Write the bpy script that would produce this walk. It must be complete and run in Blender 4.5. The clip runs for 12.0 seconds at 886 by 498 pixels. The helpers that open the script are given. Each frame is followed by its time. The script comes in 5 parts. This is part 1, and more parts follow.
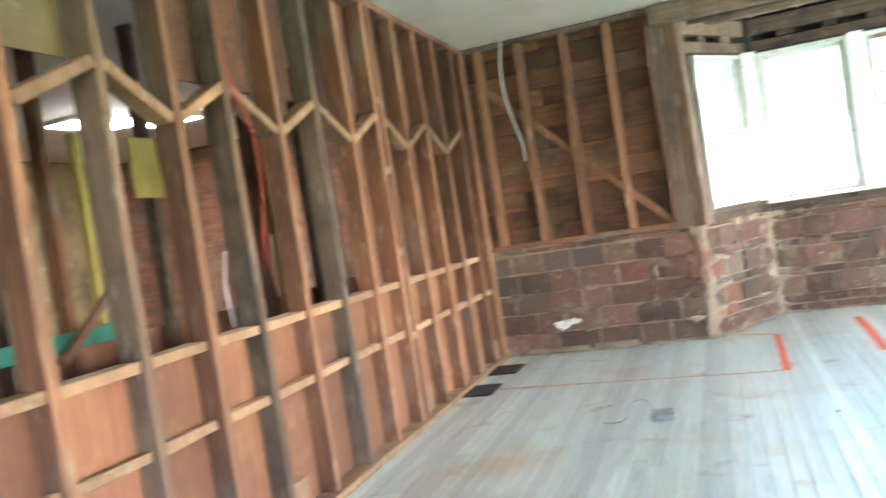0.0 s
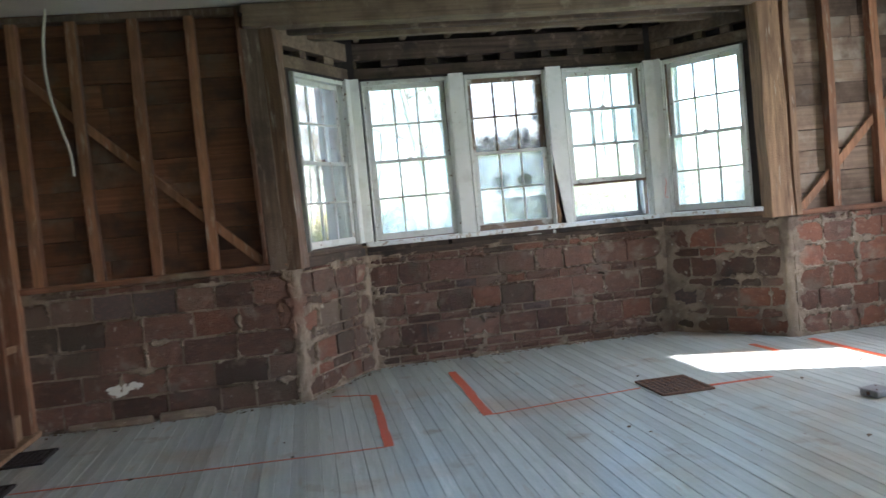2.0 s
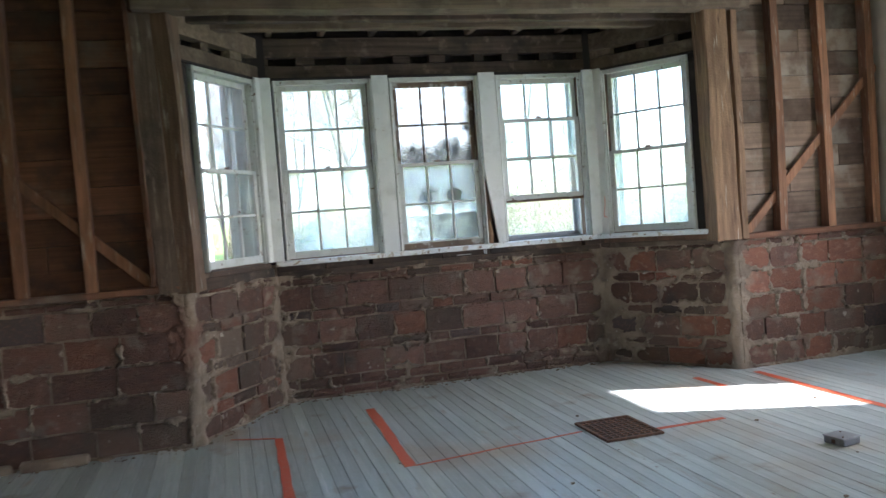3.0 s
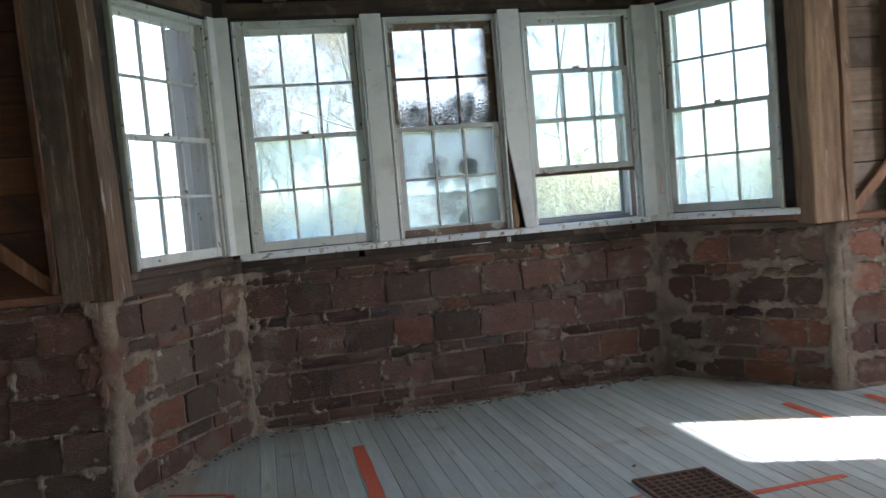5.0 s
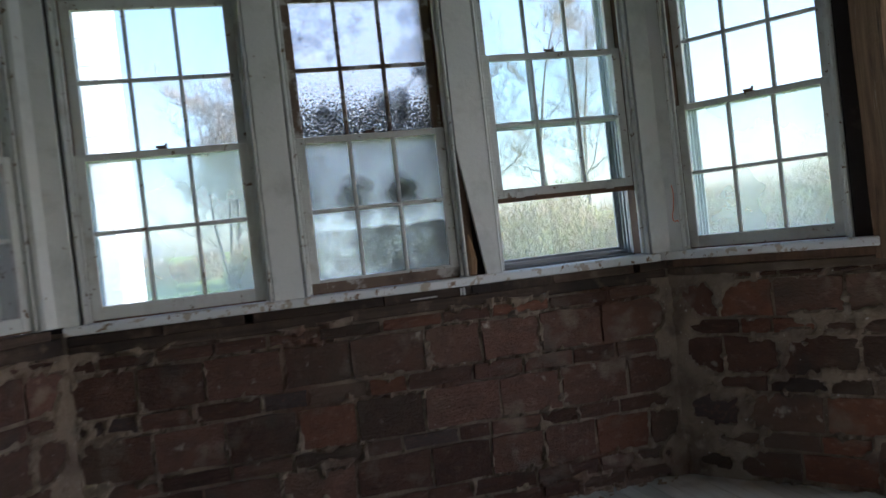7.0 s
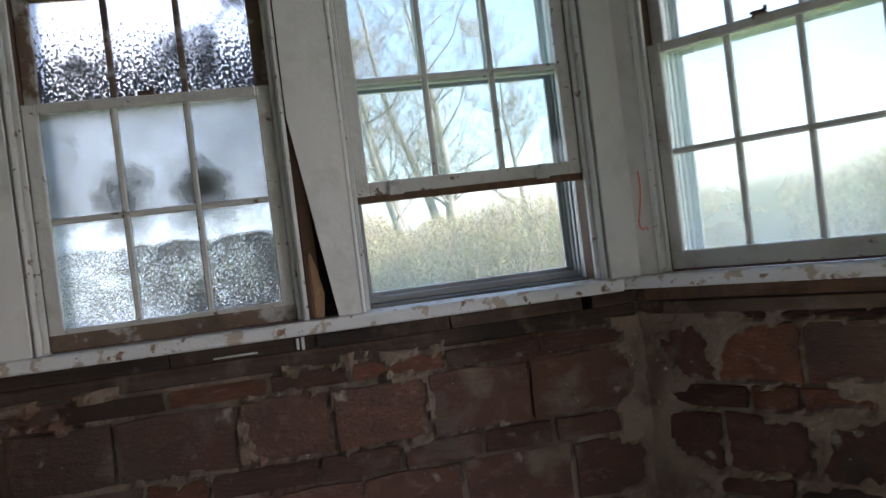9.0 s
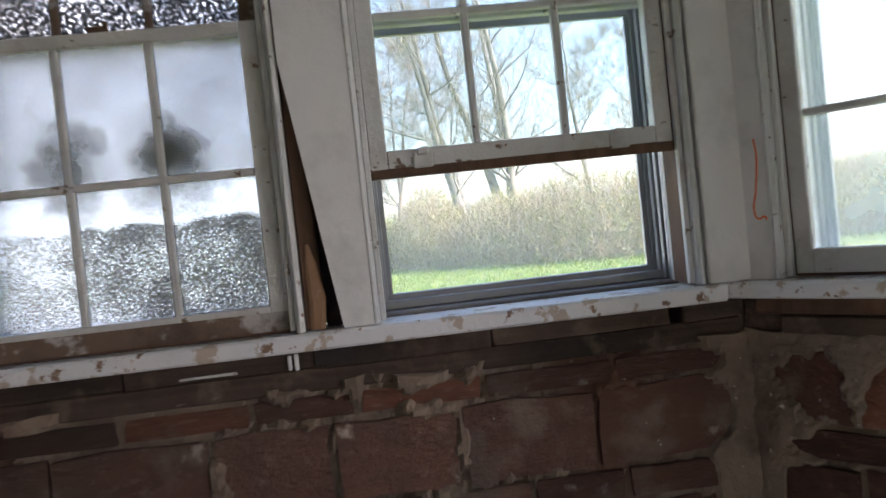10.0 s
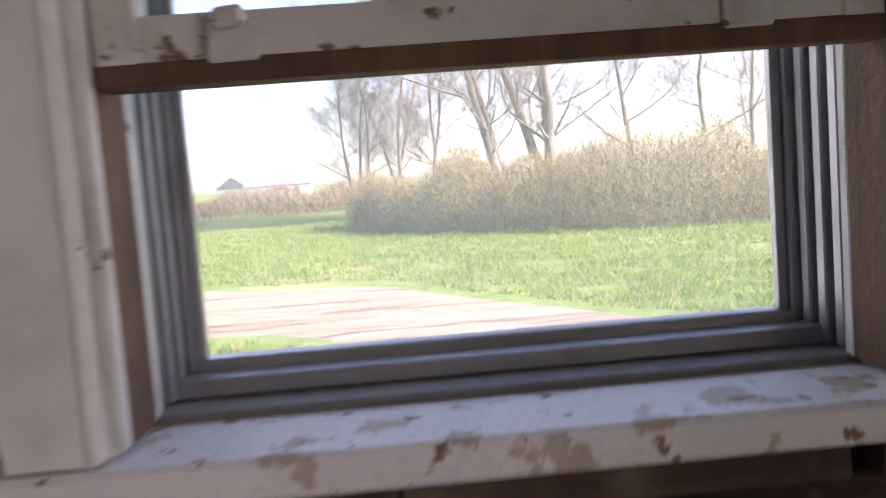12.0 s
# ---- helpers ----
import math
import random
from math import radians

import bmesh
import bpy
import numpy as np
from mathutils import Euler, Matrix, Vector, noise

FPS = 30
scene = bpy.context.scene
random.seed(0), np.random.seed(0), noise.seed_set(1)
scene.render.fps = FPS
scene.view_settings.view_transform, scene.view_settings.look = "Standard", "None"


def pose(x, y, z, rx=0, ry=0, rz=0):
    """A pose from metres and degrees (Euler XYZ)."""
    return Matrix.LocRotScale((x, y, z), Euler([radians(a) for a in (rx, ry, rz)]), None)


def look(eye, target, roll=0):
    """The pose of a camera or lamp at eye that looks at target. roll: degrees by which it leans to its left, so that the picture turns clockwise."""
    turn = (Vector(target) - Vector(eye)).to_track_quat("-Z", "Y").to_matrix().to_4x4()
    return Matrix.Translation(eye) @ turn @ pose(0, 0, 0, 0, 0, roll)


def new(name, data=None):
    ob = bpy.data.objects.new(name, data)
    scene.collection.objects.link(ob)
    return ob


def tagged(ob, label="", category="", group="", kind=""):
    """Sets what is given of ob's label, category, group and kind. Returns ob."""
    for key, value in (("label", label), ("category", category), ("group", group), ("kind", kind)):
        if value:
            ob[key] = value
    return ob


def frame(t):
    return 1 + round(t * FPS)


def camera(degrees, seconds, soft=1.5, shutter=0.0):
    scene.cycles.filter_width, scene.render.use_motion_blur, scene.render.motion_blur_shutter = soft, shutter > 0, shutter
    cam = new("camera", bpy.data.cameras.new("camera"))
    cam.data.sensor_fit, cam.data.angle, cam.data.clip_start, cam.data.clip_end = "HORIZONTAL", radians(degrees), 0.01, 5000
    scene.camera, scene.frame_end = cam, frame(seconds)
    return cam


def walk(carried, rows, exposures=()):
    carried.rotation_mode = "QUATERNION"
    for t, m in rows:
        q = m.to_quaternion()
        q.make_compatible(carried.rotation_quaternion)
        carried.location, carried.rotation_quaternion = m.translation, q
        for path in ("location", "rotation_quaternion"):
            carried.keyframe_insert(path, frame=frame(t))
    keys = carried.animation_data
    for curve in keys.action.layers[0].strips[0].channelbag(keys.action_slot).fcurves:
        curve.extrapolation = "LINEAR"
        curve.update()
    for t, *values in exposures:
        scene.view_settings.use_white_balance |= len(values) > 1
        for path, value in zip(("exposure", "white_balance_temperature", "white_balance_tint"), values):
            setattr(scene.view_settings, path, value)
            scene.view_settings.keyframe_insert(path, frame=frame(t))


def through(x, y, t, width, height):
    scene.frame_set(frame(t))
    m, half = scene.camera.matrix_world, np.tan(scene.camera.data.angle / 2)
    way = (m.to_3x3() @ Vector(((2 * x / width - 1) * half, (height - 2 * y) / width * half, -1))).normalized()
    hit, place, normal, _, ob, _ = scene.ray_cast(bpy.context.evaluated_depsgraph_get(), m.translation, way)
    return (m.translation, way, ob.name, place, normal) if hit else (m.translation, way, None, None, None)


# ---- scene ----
cam = camera(58.2, 12.0, soft=1.5, shutter=0.5)
PATH = [
    (0, (-0.445, -0.213, 1.382), (-1.104, 1.675, 1.324), -8.8),
    (0.5, (-0.53, 0.088, 1.398), (-0.857, 2.061, 1.349), -7.8),
    (1, (-0.53, 0.428, 1.413), (-0.673, 2.422, 1.352), -7.4),
    (1.5, (-0.542, 0.767, 1.421), (-0.411, 2.761, 1.34), -6.5),
    (2, (-0.499, 1.108, 1.383), (-0.164, 3.078, 1.283), -5.4),
    (2.5, (-0.422, 1.424, 1.441), (-0.034, 3.384, 1.346), -5.0),
    (3, (-0.342, 1.794, 1.412), (0.181, 3.722, 1.329), -4.3),
    (3.2, (-0.243, 1.958, 1.375), (0.287, 3.885, 1.3), -4.5),
    (4.8, (0.083, 3.025, 1.41), (0.564, 4.962, 1.273), -4.5),
    (5, (0.155, 3.15, 1.391), (0.601, 5.095, 1.264), -4.9),
    (5.5, (0.291, 3.457, 1.363), (0.686, 5.414, 1.249), -5.2),
    (6, (0.48, 3.836, 1.396), (0.883, 5.792, 1.283), -5.5),
    (6.5, (0.584, 4.238, 1.387), (1.06, 6.179, 1.32), -6.3),
    (7, (0.803, 4.605, 1.351), (1.286, 6.546, 1.319), -6.4),
    (7.5, (1.016, 4.979, 1.333), (1.536, 6.91, 1.34), -7.3),
    (9.3, (1.893, 5.981, 1.338), (2.162, 7.963, 1.308), -6.6),
    (9.5, (1.919, 6.094, 1.345), (2.135, 8.082, 1.307), -6.3),
    (10, (1.969, 6.42, 1.364), (2.173, 8.408, 1.296), -6.1),
    (10.5, (2.04, 6.709, 1.36), (2.238, 8.698, 1.286), -6.6),
    (11, (2.131, 6.98, 1.347), (2.235, 8.974, 1.235), -6.2),
    (11.5, (2.177, 7.276, 1.34), (2.237, 9.269, 1.193), -5.1),
    (12, (2.273, 7.547, 1.371), (2.377, 9.537, 1.21), -4.4),
]
EXPOSURES = [(0.0, 5.42, 5850, 10), (0.4, 5.0, 5780, 10), (0.8, 4.15, 5780, 11), (1.3, 3.65, 5750, 13), (2.0, 3.35, 5720, 16), (3.0, 3.1, 5720, 16), (5.0, 2.65, 5720, 16),
             (6.0, 2.35, 5750, 18), (6.5, 2.2, 5760, 19), (7.0, 1.78, 5780, 20), (7.5, 1.72, 5820, 21), (9.5, 2.1, 6230, 26), (11.0, 2.12, 6570, 36), (12.0, 1.95, 6800, 43)]
walk(cam, [(t, look(eye, target, roll)) for t, eye, target, roll in PATH], EXPOSURES)

# ---- light ----
SUN_EL, SUN_AZ = 35.0, 113.0      # degrees; the azimuth is counted from +y towards +x
world = bpy.data.worlds.new("sky")
scene.world = world
world.use_nodes = True
wn = world.node_tree.nodes
sky = wn.new("ShaderNodeTexSky")
sky.sky_type, sky.sun_disc = "NISHITA", False
sky.sun_elevation, sky.sun_rotation = radians(SUN_EL), radians(SUN_AZ)
sky.air_density, sky.dust_density, sky.ozone_density = 1.0, 1.8, 1.0
wn["Background"].inputs["Strength"].default_value = 0.15
world.node_tree.links.new(sky.outputs["Color"], wn["Background"].inputs["Color"])
sun = new("sun", bpy.data.lights.new("sun", "SUN"))
sun.data.energy, sun.data.angle, sun.data.color = 4.6, radians(0.9), (1.0, 0.95, 0.87)
ce = math.cos(radians(SUN_EL))
sun_way = Vector((-math.sin(radians(SUN_AZ)) * ce, -math.cos(radians(SUN_AZ)) * ce, -math.sin(radians(SUN_EL))))
sun.matrix_world = look((20, 0, 20), Vector((20, 0, 20)) + sun_way)


def sky_lamp(name, centre, target, width, height, power):
    """An area lamp added in an unseen opening, standing in for the sky's light."""
    lamp = new(name, bpy.data.lights.new(name, "AREA"))
    lamp.data.shape, lamp.data.size, lamp.data.size_y, lamp.data.energy = "RECTANGLE", width, height, power
    lamp.data.color = (0.93, 0.97, 1.0)
    lamp.matrix_world = look(centre, target)
    return lamp


# fill lamps in unseen east and south openings, added to brighten the room
for y in (1.15, 2.85):
    sky_lamp("unseen_window_fill", (5.1, y, 1.65), (0, y, 1.35), 1.1, 1.5, 0.4)
for x in (-0.6, 2.6):
    sky_lamp("unseen_window_fill", (x, -2.25, 1.65), (x, 0, 1.5), 1.2, 1.5, 0.15)
# added fill in the sun patch's opening, far stronger than the sky outside
sky_lamp("unseen_window_fill", (5.1, 5.69, 1.70), (0, 5.5, 1.0), 0.76, 1.10, 6.5)

# ---- materials ----
def material(name, base, rough=0.8, metal=0.0, spots=(), grain=None, bump=0.0, vary=0.0, coords="Object", bump_scale=60.0, spec=0.4, stains=()):
    """base: colour. spots: rows of (colour, scale, low, high[, stretch]): noise patches laid over one another. grain: (scale xyz, amount).
    vary: spread of brightness from piece to piece."""
    m = bpy.data.materials.new(name)
    m.use_nodes = True
    nt = m.node_tree
    b = nt.nodes["Principled BSDF"]
    b.inputs["Roughness"].default_value = rough
    b.inputs["Metallic"].default_value = metal
    b.inputs["Specular IOR Level"].default_value = spec
    tc = nt.nodes.new("ShaderNodeTexCoord")
    info = nt.nodes.new("ShaderNodeObjectInfo")
    shift = nt.nodes.new("ShaderNodeVectorMath")
    shift.operation = "MULTIPLY_ADD"
    comb = nt.nodes.new("ShaderNodeCombineXYZ")
    for i in range(3):
        nt.links.new(info.outputs["Random"], comb.inputs[i])
    shift.inputs[1].default_value = (37.0, 53.0, 71.0)
    nt.links.new(comb.outputs[0], shift.inputs[0])
    nt.links.new(tc.outputs[coords], shift.inputs[2])
    where = shift.outputs[0]

    def noise_at(scale, stretch=(1, 1, 1), detail=4.0):
        mp = nt.nodes.new("ShaderNodeMapping")
        mp.inputs["Scale"].default_value = stretch
        nt.links.new(where, mp.inputs["Vector"])
        n = nt.nodes.new("ShaderNodeTexNoise")
        n.inputs["Scale"].default_value = scale
        n.inputs["Detail"].default_value = detail
        n.inputs["Roughness"].default_value = 0.6
        nt.links.new(mp.outputs[0], n.inputs["Vector"])
        return n.outputs["Fac"]

    def ramp(fac, low, high):
        r = nt.nodes.new("ShaderNodeMapRange")
        r.inputs["From Min"].default_value, r.inputs["From Max"].default_value = low, high
        nt.links.new(fac, r.inputs["Value"])
        return r.outputs[0]

    def mixed(fac, a, c, kind="MIX"):
        x = nt.nodes.new("ShaderNodeMix")
        x.data_type, x.blend_type = "RGBA", kind
        if isinstance(fac, float):
            x.inputs["Factor"].default_value = fac
        else:
            nt.links.new(fac, x.inputs["Factor"])
        for s, v in (("A", a), ("B", c)):
            k = [i for i in x.inputs if i.name == s and i.type == "RGBA"][0]
            if isinstance(v, bpy.types.NodeSocket):
                nt.links.new(v, k)
            else:
                k.default_value = (*v, 1)
        return [o for o in x.outputs if o.type == "RGBA"][0]

    colour = mixed(0.0, base, base)
    if grain:
        g = ramp(noise_at(1.0, grain[0], 5.0), 0.3, 0.7)
        colour = mixed(g, [c * (1 - grain[1]) for c in base], [min(1, c * (1 + grain[1])) for c in base])
    for col, scale, low, high, *stretch in spots:
        colour = mixed(ramp(noise_at(scale, stretch[0] if stretch else (1, 1, 1)), low, high), colour, col)
    for col, scale, low, high in stains:
        geo, n = nt.nodes.new("ShaderNodeNewGeometry"), nt.nodes.new("ShaderNodeTexNoise")
        n.inputs["Scale"].default_value, n.inputs["Detail"].default_value = scale, 5.0
        nt.links.new(geo.outputs["Position"], n.inputs["Vector"])
        colour = mixed(ramp(n.outputs["Fac"], low, high), colour, col)
    if vary:
        v = nt.nodes.new("ShaderNodeMapRange")
        v.inputs["To Min"].default_value, v.inputs["To Max"].default_value = 1 - vary, 1 + vary
        nt.links.new(info.outputs["Random"], v.inputs["Value"])
        hsv = nt.nodes.new("ShaderNodeHueSaturation")
        nt.links.new(v.outputs[0], hsv.inputs["Value"])
        nt.links.new(colour, hsv.inputs["Color"])
        colour = hsv.outputs[0]
    nt.links.new(colour, b.inputs["Base Color"])
    if bump:
        bp = nt.nodes.new("ShaderNodeBump")
        bp.inputs["Strength"].default_value = min(1.0, bump)
        bp.inputs["Distance"].default_value = 0.01 * max(1.0, bump)
        nt.links.new(noise_at(bump_scale, (1, 1, 1), 6.0), bp.inputs["Height"])
        nt.links.new(bp.outputs[0], b.inputs["Normal"])
    return m


UPRIGHT, ALONG_X, ALONG_Y = (40, 40, 1.2), (1.2, 40, 40), (40, 1.2, 40)
